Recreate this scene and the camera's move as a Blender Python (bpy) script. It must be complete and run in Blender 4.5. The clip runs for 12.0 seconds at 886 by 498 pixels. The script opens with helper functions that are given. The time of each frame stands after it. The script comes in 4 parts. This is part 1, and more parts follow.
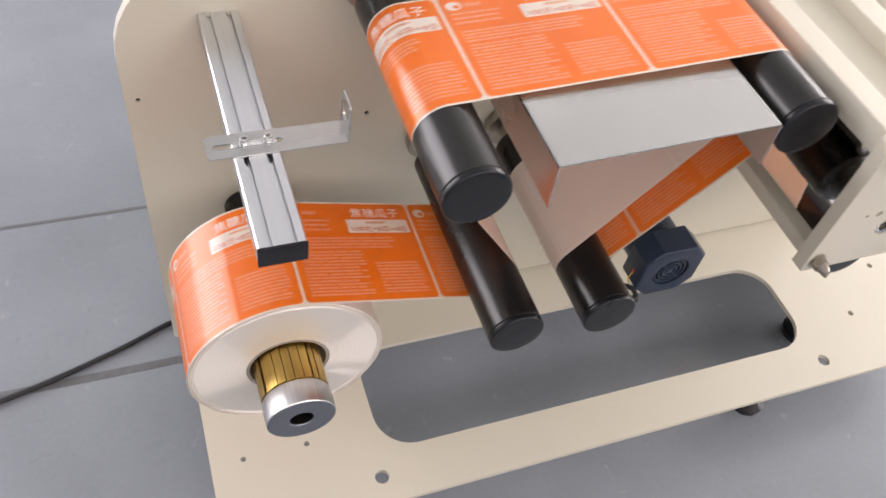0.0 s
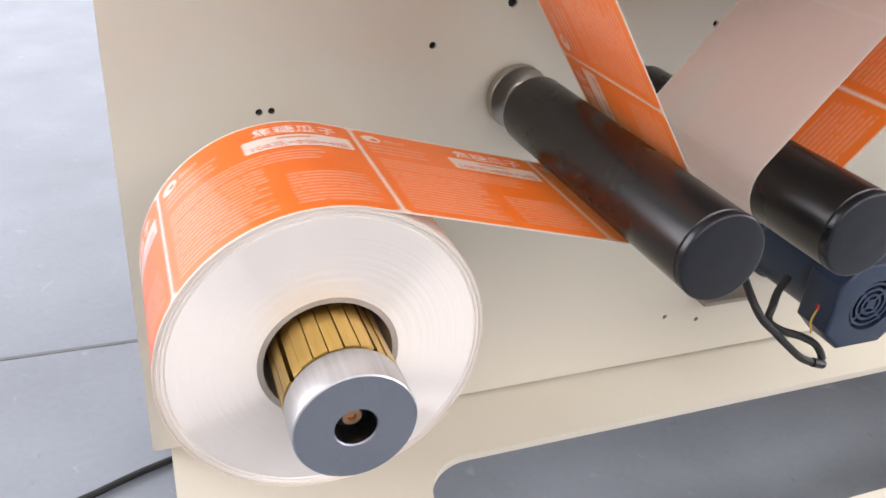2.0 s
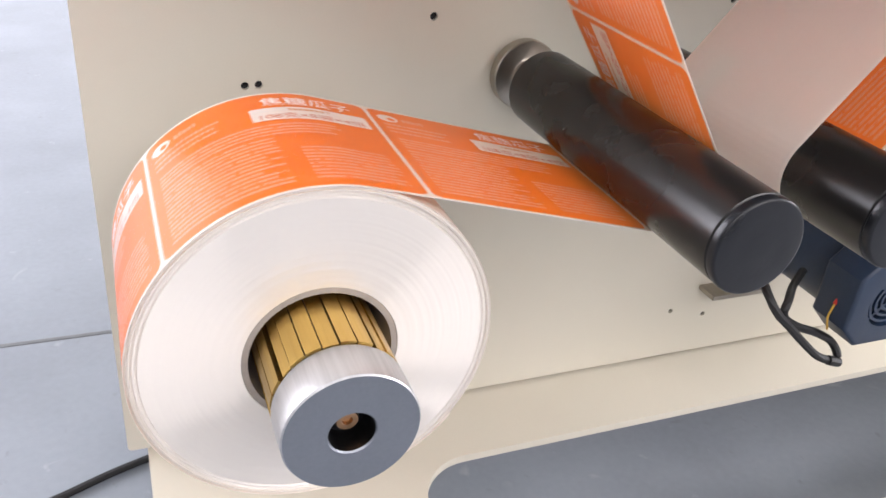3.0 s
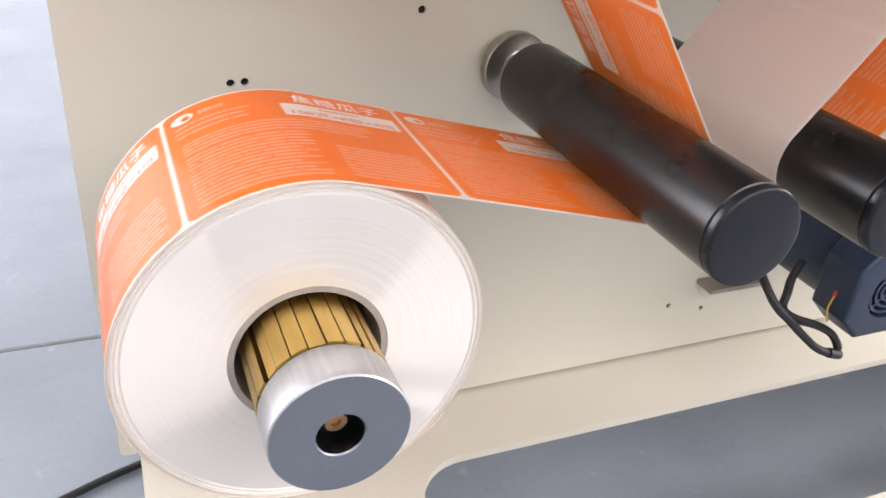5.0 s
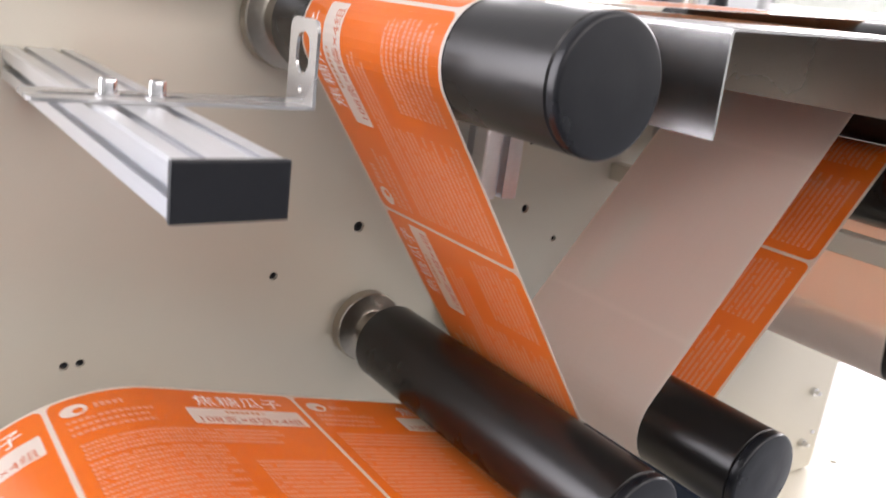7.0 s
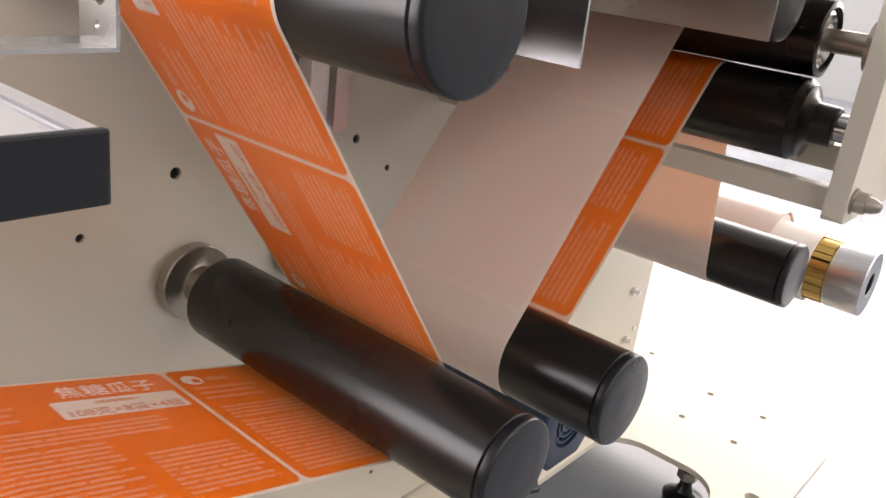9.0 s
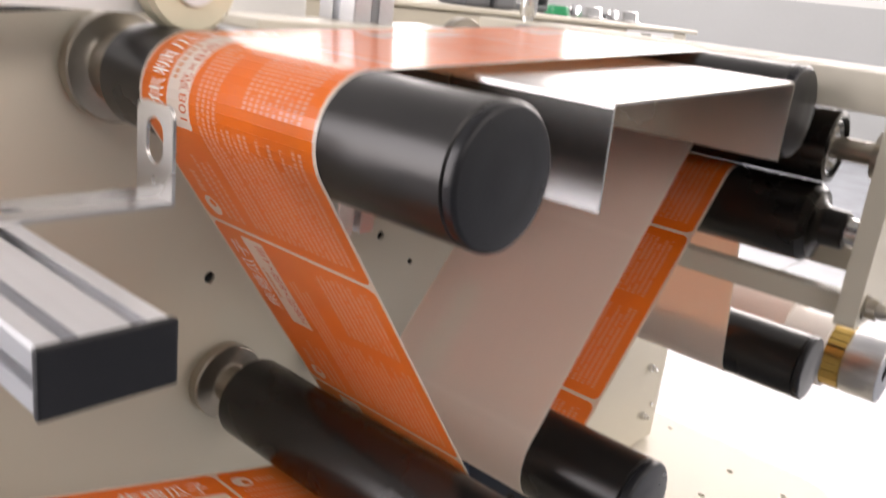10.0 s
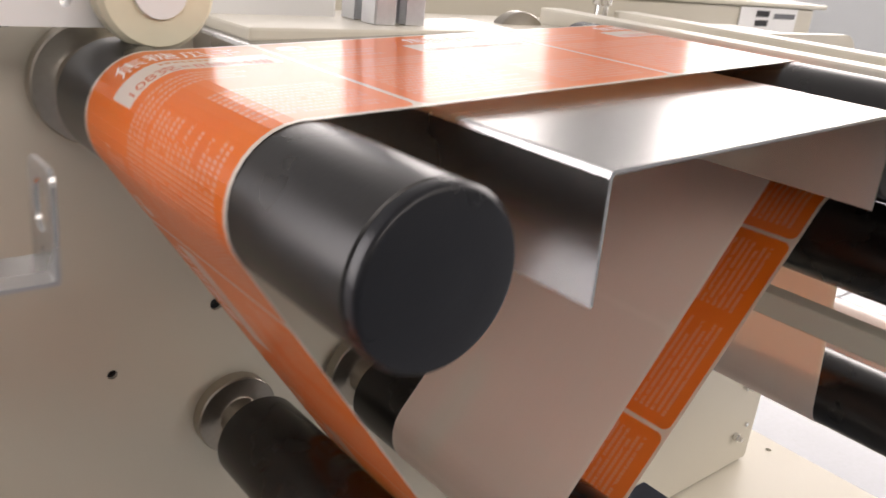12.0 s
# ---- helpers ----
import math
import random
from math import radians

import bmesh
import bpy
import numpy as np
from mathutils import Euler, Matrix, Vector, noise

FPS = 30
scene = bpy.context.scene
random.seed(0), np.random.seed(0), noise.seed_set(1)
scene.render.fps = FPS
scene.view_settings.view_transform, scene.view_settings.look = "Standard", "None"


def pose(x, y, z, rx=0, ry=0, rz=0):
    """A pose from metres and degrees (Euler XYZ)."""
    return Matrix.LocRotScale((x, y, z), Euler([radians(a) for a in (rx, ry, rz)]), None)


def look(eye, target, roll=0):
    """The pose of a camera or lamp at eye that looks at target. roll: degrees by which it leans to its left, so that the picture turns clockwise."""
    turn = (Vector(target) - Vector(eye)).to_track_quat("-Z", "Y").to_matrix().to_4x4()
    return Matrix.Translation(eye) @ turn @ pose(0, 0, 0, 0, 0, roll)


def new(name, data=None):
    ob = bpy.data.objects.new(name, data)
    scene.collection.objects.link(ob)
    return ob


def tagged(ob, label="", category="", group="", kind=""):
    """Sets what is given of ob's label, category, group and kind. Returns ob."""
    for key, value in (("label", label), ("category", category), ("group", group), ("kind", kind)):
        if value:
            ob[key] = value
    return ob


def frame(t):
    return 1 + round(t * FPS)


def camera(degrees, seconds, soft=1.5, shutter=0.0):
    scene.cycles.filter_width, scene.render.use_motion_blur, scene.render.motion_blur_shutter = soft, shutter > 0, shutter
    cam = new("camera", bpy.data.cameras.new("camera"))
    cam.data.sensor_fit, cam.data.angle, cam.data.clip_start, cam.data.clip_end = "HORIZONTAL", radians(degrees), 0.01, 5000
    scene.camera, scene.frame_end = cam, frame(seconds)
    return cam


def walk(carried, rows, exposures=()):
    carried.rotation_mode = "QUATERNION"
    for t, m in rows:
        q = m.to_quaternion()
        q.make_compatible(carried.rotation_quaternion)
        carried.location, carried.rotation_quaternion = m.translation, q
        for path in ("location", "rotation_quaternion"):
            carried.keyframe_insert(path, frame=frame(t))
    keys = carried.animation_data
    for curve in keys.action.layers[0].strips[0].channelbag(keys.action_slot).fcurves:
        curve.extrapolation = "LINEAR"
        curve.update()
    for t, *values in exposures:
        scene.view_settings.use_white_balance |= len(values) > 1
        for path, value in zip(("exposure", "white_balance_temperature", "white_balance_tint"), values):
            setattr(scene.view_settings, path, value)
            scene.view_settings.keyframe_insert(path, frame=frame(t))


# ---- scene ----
LENS = 56.1
cam = camera(LENS, 12.0, soft=1.6, shutter=0.4)
PATH = [
    (0, (-0.0806, -0.6380, 1.0711), (0.2206, -0.0752, 0.3012), 11.99),
    (0.2, (-0.0940, -0.5970, 1.0530), (0.5190, 0.4700, -0.5240), 14.00),
    (0.4, (-0.1030, -0.5530, 1.0180), (0.4710, 0.4630, -0.6070), 12.30),
    (0.5, (-0.1053, -0.5350, 0.9877), (0.1906, -0.0125, 0.1880), 9.62),
    (0.6, (-0.0990, -0.5270, 0.9660), (0.4870, 0.5490, -0.6140), 7.30),
    (0.8, (-0.1020, -0.5230, 0.8950), (0.5560, 0.5810, -0.6370), 5.90),
    (1, (-0.0802, -0.5228, 0.8150), (0.2557, 0.0280, 0.0509), 6.22),
    (1.2, (-0.0690, -0.5340, 0.7430), (0.6310, 0.6570, -0.7030), 5.50),
    (1.4, (-0.0780, -0.5570, 0.6760), (0.6630, 0.8240, -0.5650), 5.30),
    (1.5, (-0.0839, -0.5612, 0.6589), (0.2802, 0.1703, 0.0825), 4.81),
    (1.7, (-0.0840, -0.5870, 0.6420), (0.6010, 0.9960, -0.3700), 4.40),
    (2, (-0.0876, -0.5930, 0.6411), (0.2463, 0.2144, 0.1546), 4.49),
    (2.5, (-0.0902, -0.5620, 0.6174), (0.2665, 0.2349, 0.1299), 5.90),
    (3, (-0.0828, -0.5535, 0.6151), (0.2674, 0.2426, 0.1215), 5.64),
    (5, (-0.0746, -0.5486, 0.6095), (0.2756, 0.2469, 0.1150), 4.73),
    (5.3, (-0.0680, -0.5610, 0.6110), (0.6610, 1.0440, -0.3350), 5.70),
    (5.5, (-0.0614, -0.5625, 0.6283), (0.3383, 0.2327, 0.1724), 7.00),
    (5.8, (-0.0490, -0.5690, 0.6290), (0.7880, 1.0690, -0.1570), 6.50),
    (6, (-0.0538, -0.5668, 0.6432), (0.3851, 0.2552, 0.2806), 6.14),
    (6.2, (-0.0570, -0.5660, 0.6460), (0.8410, 1.0920, -0.0200), 5.80),
    (6.5, (-0.0639, -0.5511, 0.6454), (0.4221, 0.2693, 0.3442), 5.90),
    (6.8, (-0.0850, -0.5180, 0.6420), (0.9950, 1.0650, 0.0690), 6.90),
    (7, (-0.1014, -0.4955, 0.6601), (0.4819, 0.2657, 0.3767), 7.49),
    (7.2, (-0.1150, -0.4750, 0.6650), (1.1850, 0.9260, 0.0730), 7.70),
    (7.5, (-0.1085, -0.4581, 0.6619), (0.6192, 0.1344, 0.3164), 9.35),
    (7.7, (-0.1030, -0.4530, 0.6590), (1.3760, 0.7030, -0.0310), 9.10),
    (9.3, (-0.0880, -0.4520, 0.6610), (1.3770, 0.7120, -0.0430), 7.30),
    (9.5, (-0.0885, -0.4500, 0.6617), (0.6454, 0.1306, 0.3090), 7.54),
    (9.8, (-0.0970, -0.4500, 0.6750), (1.3820, 0.7230, 0.0140), 7.30),
    (10, (-0.1010, -0.4505, 0.6973), (0.6322, 0.1628, 0.4035), 6.95),
    (10.2, (-0.1000, -0.4510, 0.7140), (1.3310, 0.8250, 0.1450), 6.40),
    (10.5, (-0.0885, -0.4519, 0.7174), (0.5936, 0.2180, 0.4242), 5.84),
    (10.8, (-0.0820, -0.4490, 0.7160), (1.2540, 0.9180, 0.1270), 6.20),
    (11, (-0.0722, -0.4465, 0.7146), (0.5780, 0.2507, 0.4128), 6.36),
    (11.5, (-0.0625, -0.4466, 0.7152), (0.5847, 0.2482, 0.4016), 6.41),
    (11.8, (-0.0400, -0.4430, 0.7070), (1.2570, 0.9430, 0.0770), 5.80),
    (12, (-0.0060, -0.4330, 0.7230), (1.2400, 0.9650, 0.0200), 6.40),
]
EXPOSURES = [(0.0, 0.3, 6750, 18.4), (0.5, 0.55, 6700, 18.4), (1.0, 0.74, 6600, 18.4), (2.0, 0.88, 6400, 17.4), (5.5, 0.96, 6350, 17.4), (6.5, 0.66, 6450, 18.4), (7.5, 0.46, 6700, 17.9), (9.5, 0.43, 6970, 19.5), (10.5, -0.02, 6970, 18.5), (12.0, -0.05, 6970, 18.5)]
walk(cam, [(t, look(eye, target, roll)) for t, eye, target, roll in PATH], EXPOSURES)

# ---- light ----
world = bpy.data.worlds.new("hall_sky")
scene.world = world
world.use_nodes = True
sky = world.node_tree.nodes.new("ShaderNodeTexSky")
sky.sky_type, sky.sun_disc, sky.sun_elevation, sky.sun_rotation = "NISHITA", False, radians(40), radians(150)
world.node_tree.links.new(sky.outputs[0], world.node_tree.nodes["Background"].inputs[0])
world.node_tree.nodes["Background"].inputs[1].default_value = 0.1


def daylight_fill(name, m, wide, high, watts, colour):
    lamp = bpy.data.lights.new(name, "AREA")
    lamp.shape, lamp.size, lamp.size_y, lamp.energy, lamp.color = "RECTANGLE", wide, high, watts, colour
    ob = new(name, lamp)
    ob.matrix_world = m
    return ob


# the hall: floor at 0, walls round it, windows north and east, an added unseen row south
X0, X1, Y0, Y1, TOP = -3.0, 5.5, -3.2, 4.2, 3.6
WIN_N = [(1.0, 0.8, 4.9, 3.1)]
WIN_E = [(-2.4, 0.9, 3.4, 3.4)]
WIN_S_FILL = [(-2.6, 2.2, 4.6, 3.3)]
WIN_W = [(0.9, 0.02, 3.7, 2.9)]  # a tall loading door, open
daylight_fill("daylight_fill", look((2.95, Y1 - 0.02, 1.95), (2.95, 0, 1.9)), 3.8, 2.2, 100, (1.0, 0.985, 0.96))
daylight_fill("daylight_fill", look((X1 - 0.02, 0.5, 2.15), (0, 0.5, 2.05)), 5.6, 2.4, 275, (1.0, 0.985, 0.96))
# added fill lamp from the south, brightens the plate's front; its window is unseen
daylight_fill("daylight_fill", look((1.0, Y0 + 0.02, 2.75), (1.0, 0, 2.3)), 7.0, 1.05, 96, (1.0, 0.97, 0.92))
daylight_fill("door_daylight", look((X0 + 0.02, 2.3, 1.46), (0, 2.3, 1.46)), 2.7, 2.8, 155, (0.98, 0.98, 1.0))

# ---- materials ----


def material(name, colour, rough=0.5, metal=0.0, grain=0.0, scale=40.0, bump=0.0, stain=0.0, stain_scale=3.0, coat=0.0, spec=0.5, stretch=(1, 1, 1), rough_var=0.0):
    """A surface with a fine grain and a coarse stain, both as shares of its colour, and a relief from the grain."""
    m = bpy.data.materials.new(name)
    m.use_nodes = True
    n, l = m.node_tree.nodes, m.node_tree.links
    b = n["Principled BSDF"]
    b.inputs["Roughness"].default_value = rough
    b.inputs["Metallic"].default_value = metal
    b.inputs["Coat Weight"].default_value = coat
    b.inputs["Coat Roughness"].default_value = 0.12
    b.inputs["Specular IOR Level"].default_value = spec
    tc = n.new("ShaderNodeTexCoord")
    mp = n.new("ShaderNodeMapping")
    mp.inputs["Scale"].default_value = stretch
    l.new(tc.outputs["Object"], mp.inputs[0])
    fine, coarse = n.new("ShaderNodeTexNoise"), n.new("ShaderNodeTexNoise")
    fine.inputs["Scale"].default_value, fine.inputs["Detail"].default_value = scale, 4
    coarse.inputs["Scale"].default_value, coarse.inputs["Detail"].default_value = stain_scale, 5
    for tex in (fine, coarse):
        l.new(mp.outputs[0], tex.inputs["Vector"])
    value = None
    for tex, amount in ((fine, grain), (coarse, stain)):
        r = n.new("ShaderNodeMapRange")
        r.inputs["From Min"].default_value, r.inputs["From Max"].default_value = 0.2, 0.8
        r.inputs["To Min"].default_value, r.inputs["To Max"].default_value = 1 - amount, 1 + amount * 0.6
        l.new(tex.outputs["Fac"], r.inputs["Value"])
        if value is None:
            value = r.outputs[0]
        else:
            mul = n.new("ShaderNodeMath")
            mul.operation = "MULTIPLY"
            l.new(value, mul.inputs[0])
            l.new(r.outputs[0], mul.inputs[1])
            value = mul.outputs[0]
    mix = n.new("ShaderNodeVectorMath")
    mix.operation = "SCALE"
    mix.inputs[0].default_value = colour
    l.new(value, mix.inputs["Scale"])
    l.new(mix.outputs[0], b.inputs["Base Color"])
    if rough_var:
        r = n.new("ShaderNodeMapRange")
        r.inputs["From Min"].default_value, r.inputs["From Max"].default_value = 0.15, 0.85
        r.inputs["To Min"].default_value, r.inputs["To Max"].default_value = max(0.02, rough - rough_var), rough + rough_var
        l.new(coarse.outputs["Fac"], r.inputs["Value"])
        l.new(r.outputs[0], b.inputs["Roughness"])
    if bump:
        bp = n.new("ShaderNodeBump")
        bp.inputs["Strength"].default_value, bp.inputs["Distance"].default_value = bump, 0.001
        l.new(fine.outputs["Fac"], bp.inputs["Height"])
        l.new(bp.outputs[0], b.inputs["Normal"])
    return m


BEIGE = material("beige_powder_coat", (0.575, 0.538, 0.446), 0.4, grain=0.02, scale=900, bump=0.04, stain=0.04, stain_scale=5)
FLOOR = material("grey_floor_paint", (0.24, 0.26, 0.292), 0.24, grain=0.05, scale=120, bump=0.02, stain=0.15, stain_scale=5, rough_var=0.05)


def add_chips(m, colour, scale, lo, hi, most):
    """Pale chips and scuffs of their own shape over a material's colour."""
    t = m.node_tree
    b = t.nodes["Principled BSDF"]
    plain = b.inputs["Base Color"].links[0].from_socket
    tc, tex, r, mix = (t.nodes.new("ShaderNode" + k) for k in ("TexCoord", "TexNoise", "MapRange", "Mix"))
    mix.data_type = "RGBA"
    tex.inputs["Scale"].default_value, tex.inputs["Detail"].default_value, tex.inputs["Distortion"].default_value = scale, 3, 0.6
    t.links.new(tc.outputs["Object"], tex.inputs["Vector"])
    r.inputs["From Min"].default_value, r.inputs["From Max"].default_value = lo, hi
    t.links.new(tex.outputs["Fac"], r.inputs["Value"])
    r.inputs["To Max"].default_value = most
    t.links.new(r.outputs[0], mix.inputs["Factor"])
    t.links.new(plain, mix.inputs["A"])
    mix.inputs["B"].default_value = colour
    t.links.new(mix.outputs["Result"], b.inputs["Base Color"])


add_chips(FLOOR, (0.42, 0.44, 0.46, 1), 26.0, 0.68, 0.84, 0.6)
add_chips(FLOOR, (0.16, 0.165, 0.175, 1), 39.0, 0.68, 0.84, 0.6)
JOINT = material("floor_joint_filler", (0.13, 0.135, 0.14), 0.7, grain=0.2, scale=80, stain=0.2)
WALL = material("white_wall_paint", (0.47, 0.48, 0.478), 0.8, grain=0.02, scale=60, stain=0.05, stain_scale=1)
RUBBER = material("black_anodised_tube", (0.0095, 0.0085, 0.0082), 0.28, grain=0.12, scale=500, bump=0.03, stain=0.15, stain_scale=14, spec=0.45, rough_var=0.03)
CAP = material("black_plastic_cap", (0.0085, 0.009, 0.0115), 0.3, grain=0.1, scale=300, bump=0.05, stain=0.25, stain_scale=30, rough_var=0.08, spec=0.35)
ALU = material("brushed_aluminium", (0.72, 0.73, 0.75), 0.32, 1.0, grain=0.05, scale=300, stain=0.05, stain_scale=20, stretch=(1, 0.05, 1), rough_var=0.05)
STEEL = material("brushed_stainless_sheet", (0.52, 0.515, 0.505), 0.27, 1.0, grain=0.05, scale=500, bump=0.03, stain=0.05, stain_scale=12, stretch=(0.04, 1, 1), rough_var=0.04)
TURNED = material("turned_steel", (0.37, 0.335, 0.285), 0.34, 1.0, grain=0.08, scale=300, stain=0.08, stain_scale=30, stretch=(1, 0.1, 1))
CHROME = material("bright_steel", (0.66, 0.66, 0.66), 0.2, 1.0, grain=0.05, scale=200)
BRASS = material("gold_anodised_slats", (0.62, 0.41, 0.12), 0.34, 1.0, grain=0.15, scale=160, bump=0.1, stain=0.2, stain_scale=40, stretch=(1, 0.06, 1))
CAPGREY = material("satin_aluminium_cap", (0.27, 0.285, 0.315), 0.45, 1.0, grain=0.05, scale=500, stain=0.05, stain_scale=30)
CAPEDGE = material("machined_aluminium_rim", (0.56, 0.56, 0.57), 0.36, 1.0, grain=0.22, scale=300, bump=0.08, stretch=(1, 0.05, 1))
PAPER = material("roll_paper_edges", (0.82, 0.77, 0.72), 0.6, grain=0.02, scale=300, bump=0.05, stain=0.03, stain_scale=10)
ROLLFACE = material("wound_paper_face", (0.83, 0.775, 0.715), 0.42, grain=0.02, scale=300, bump=0.03, stain=0.02, stain_scale=10, spec=0.9)
_t = ROLLFACE.node_tree
_tan = _t.nodes.new("ShaderNodeTangent")
_tan.direction_type, _tan.axis = "RADIAL", "Y"
_t.links.new(_tan.outputs[0], _t.nodes["Principled BSDF"].inputs["Tangent"])
_g = _t.nodes.new("ShaderNodeBsdfAnisotropic")
_g.inputs["Color"].default_value = (0.93, 0.86, 0.79, 1)
_g.inputs["Roughness"].default_value, _g.inputs["Anisotropy"].default_value, _g.inputs["Rotation"].default_value = 0.42, 0.93, 0.25
_t.links.new(_tan.outputs[0], _g.inputs["Tangent"])
_mx = _t.nodes.new("ShaderNodeMixShader")
_mx.inputs[0].default_value = 0.42
_t.links.new(_t.nodes["Principled BSDF"].outputs[0], _mx.inputs[1])
_t.links.new(_g.outputs[0], _mx.inputs[2])
_t.links.new(_mx.outputs[0], _t.nodes["Material Output"].inputs[0])
CORE = material("grey_cardboard_core", (0.33, 0.29, 0.26), 0.8, grain=0.1, scale=200, bump=0.1, stain=0.1, stain_scale=30)
BORE = material("dark_bore_steel", (0.06, 0.06, 0.063), 0.4, 1.0, grain=0.2, scale=300)
# near-black: shade of holes and gaps put into the colour; print bars too
DARK = material("cavity_shade_and_print_black", (0.012, 0.012, 0.013), 0.8)
NAVY = material("navy_plastic_housing", (0.013, 0.027, 0.057), 0.42, grain=0.1, scale=300, bump=0.03, stain=0.1, stain_scale=20)
NYLON = material("cream_nylon_wheel", (0.74, 0.69, 0.52), 0.4, grain=0.03, scale=120, stain=0.06, stain_scale=30)
BELT = material("black_toothed_belt", (0.02, 0.02, 0.02), 0.7, grain=0.2, scale=400, bump=0.1)
CABLE = material("black_cable_sheath", (0.007, 0.007, 0.0075), 0.55, grain=0.1, scale=200)
COPPER = material("copper_screw", (0.45, 0.27, 0.15), 0.35, 1.0, grain=0.2, scale=300)
RED = material("red_wire", (0.5, 0.02, 0.015), 0.45)
YELLOW = material("yellow_wire", (0.55, 0.33, 0.04), 0.45)
GREEN = material("green_push_button", (0.01, 0.3, 0.12), 0.35)
GREY = material("grey_plastic_handle", (0.11, 0.115, 0.125), 0.5, grain=0.1, scale=200)
OLIVE = material("olive_grey_paint", (0.1, 0.105, 0.085), 0.5, grain=0.05, scale=200, stain=0.1, stain_scale=6)
WHITE = material("white_plate_paint", (0.8, 0.8, 0.79), 0.45, stain=0.03, stain_scale=20)
GLASS = bpy.data.materials.new("window_glass")
GLASS.use_nodes = True
GLASS.node_tree.nodes["Principled BSDF"].inputs["Transmission Weight"].default_value = 1.0
GLASS.node_tree.nodes["Principled BSDF"].inputs["Roughness"].default_value = 0.02
FRAME = material("white_window_frame", (0.75, 0.75, 0.74), 0.5, stain=0.03)

# ---- helpers for shapes ----


def part(name, bm, mat, parent=None, label="", smooth=False, loc=None):
    mesh = bpy.data.meshes.new(name)
    bmesh.ops.recalc_face_normals(bm, faces=bm.faces[:])
    if smooth:
        for f in bm.faces:
            f.smooth = True
        for e in bm.edges:
            e.smooth = len(e.link_faces) == 2 and e.calc_face_angle(0) < 0.6
    bm.to_mesh(mesh)
    bm.free()
    for m in mat if isinstance(mat, (list, tuple)) else (mat,):
        mesh.materials.append(m)
    ob = new(name, mesh)
    ob.parent = parent
    if loc:
        ob.location = loc
    if label:
        ob["label"] = label
    return ob


def thing(name, x, y, z, label, category, group="", kind=""):
    ob = new(name)
    ob.location = (x, y, z)
    ob.empty_display_size = 0.02
    return tagged(ob, label, category, group, kind)


def box(bm, x0, x1, y0, y1, z0, z1, bevel=0.0):
    g = bmesh.ops.create_cube(bm, size=1.0, matrix=Matrix.Translation(((x0 + x1) / 2, (y0 + y1) / 2, (z0 + z1) / 2)) @ Matrix.Diagonal((x1 - x0, y1 - y0, z1 - z0, 1)))
    if bevel:
        edges = list({e for v in g["verts"] for e in v.link_edges})
        bmesh.ops.bevel(bm, geom=edges, offset=bevel, segments=2, affect="EDGES", profile=0.6)
    return bm


def boxed(*args, bevel=0.0):
    return box(bmesh.new(), *args, bevel=bevel)


def lathe(profile, seg=48, bm=None, axis="y", at=(0, 0, 0)):
    """Turn rows of (radius, place along the axis) into a body; a radius of 0 closes it."""
    bm = bm or bmesh.new()
    rings = []
    for r, a in profile:
        ring = []
        for k in range(seg if r > 1e-6 else 1):
            c, s = r * math.cos(math.tau * k / seg), r * math.sin(math.tau * k / seg)
            p = {"y": (c, a, s), "z": (c, s, a), "x": (a, c, s)}[axis]
            ring.append(bm.verts.new(Vector(p) + Vector(at)))
        rings.append(ring)
    for p, q in zip(rings, rings[1:]):
        for k in range(seg):
            f = [p[k % len(p)], p[(k + 1) % len(p)], q[(k + 1) % len(q)], q[k % len(q)]]
            f = list(dict.fromkeys(f))
            if len(f) > 2:
                bm.faces.new(f)
    return bm


def slab(outline, holes, lo, hi, axis):
    """A plate with rounded holes: outline and holes as rows of points in its plane, from lo to hi along the axis."""
    bm = bmesh.new()

    def put(u, v, w):
        return bm.verts.new({"z": (u, v, w), "y": (u, w, v), "x": (w, u, v)}[axis])

    loops = []
    for loop in [outline, *holes]:
        loops.append(([put(u, v, lo) for u, v in loop], [put(u, v, hi) for u, v in loop]))
    for side in (0, 1):
        edges = []
        for pair in loops:
            ring = pair[side]
            edges += [bm.edges.new((ring[k], ring[(k + 1) % len(ring)])) for k in range(len(ring))]
        bmesh.ops.triangle_fill(bm, use_beauty=True, use_dissolve=False, edges=edges)
    for a, b in loops:
        for k in range(len(a)):
            bm.faces.new((a[k], a[(k + 1) % len(a)], b[(k + 1) % len(b)], b[k]))
    return bm


def rounded(x0, x1, y0, y1, r, n=8):
    """The outline of a rectangle with round corners; r: one radius or four, from the low corner on, counter-clockwise."""
    rs = r if isinstance(r, (list, tuple)) else (r,) * 4
    out = []
    for (cx, cy, sx, sy, a0), q in zip(((x0, y0, 1, 1, 180), (x1, y0, -1, 1, 270), (x1, y1, -1, -1, 0), (x0, y1, 1, -1, 90)), rs):
        for k in range(n + 1 if q > 0 else 1):
            a = radians(a0 + 90 * k / n)
            out.append((cx + sx * q + q * math.cos(a), cy + sy * q + q * math.sin(a)) if q > 0 else (cx, cy))
    return out


def ring(x, y, r, n=16):
    return [(x + r * math.cos(math.tau * k / n), y + r * math.sin(math.tau * k / n)) for k in range(n)]


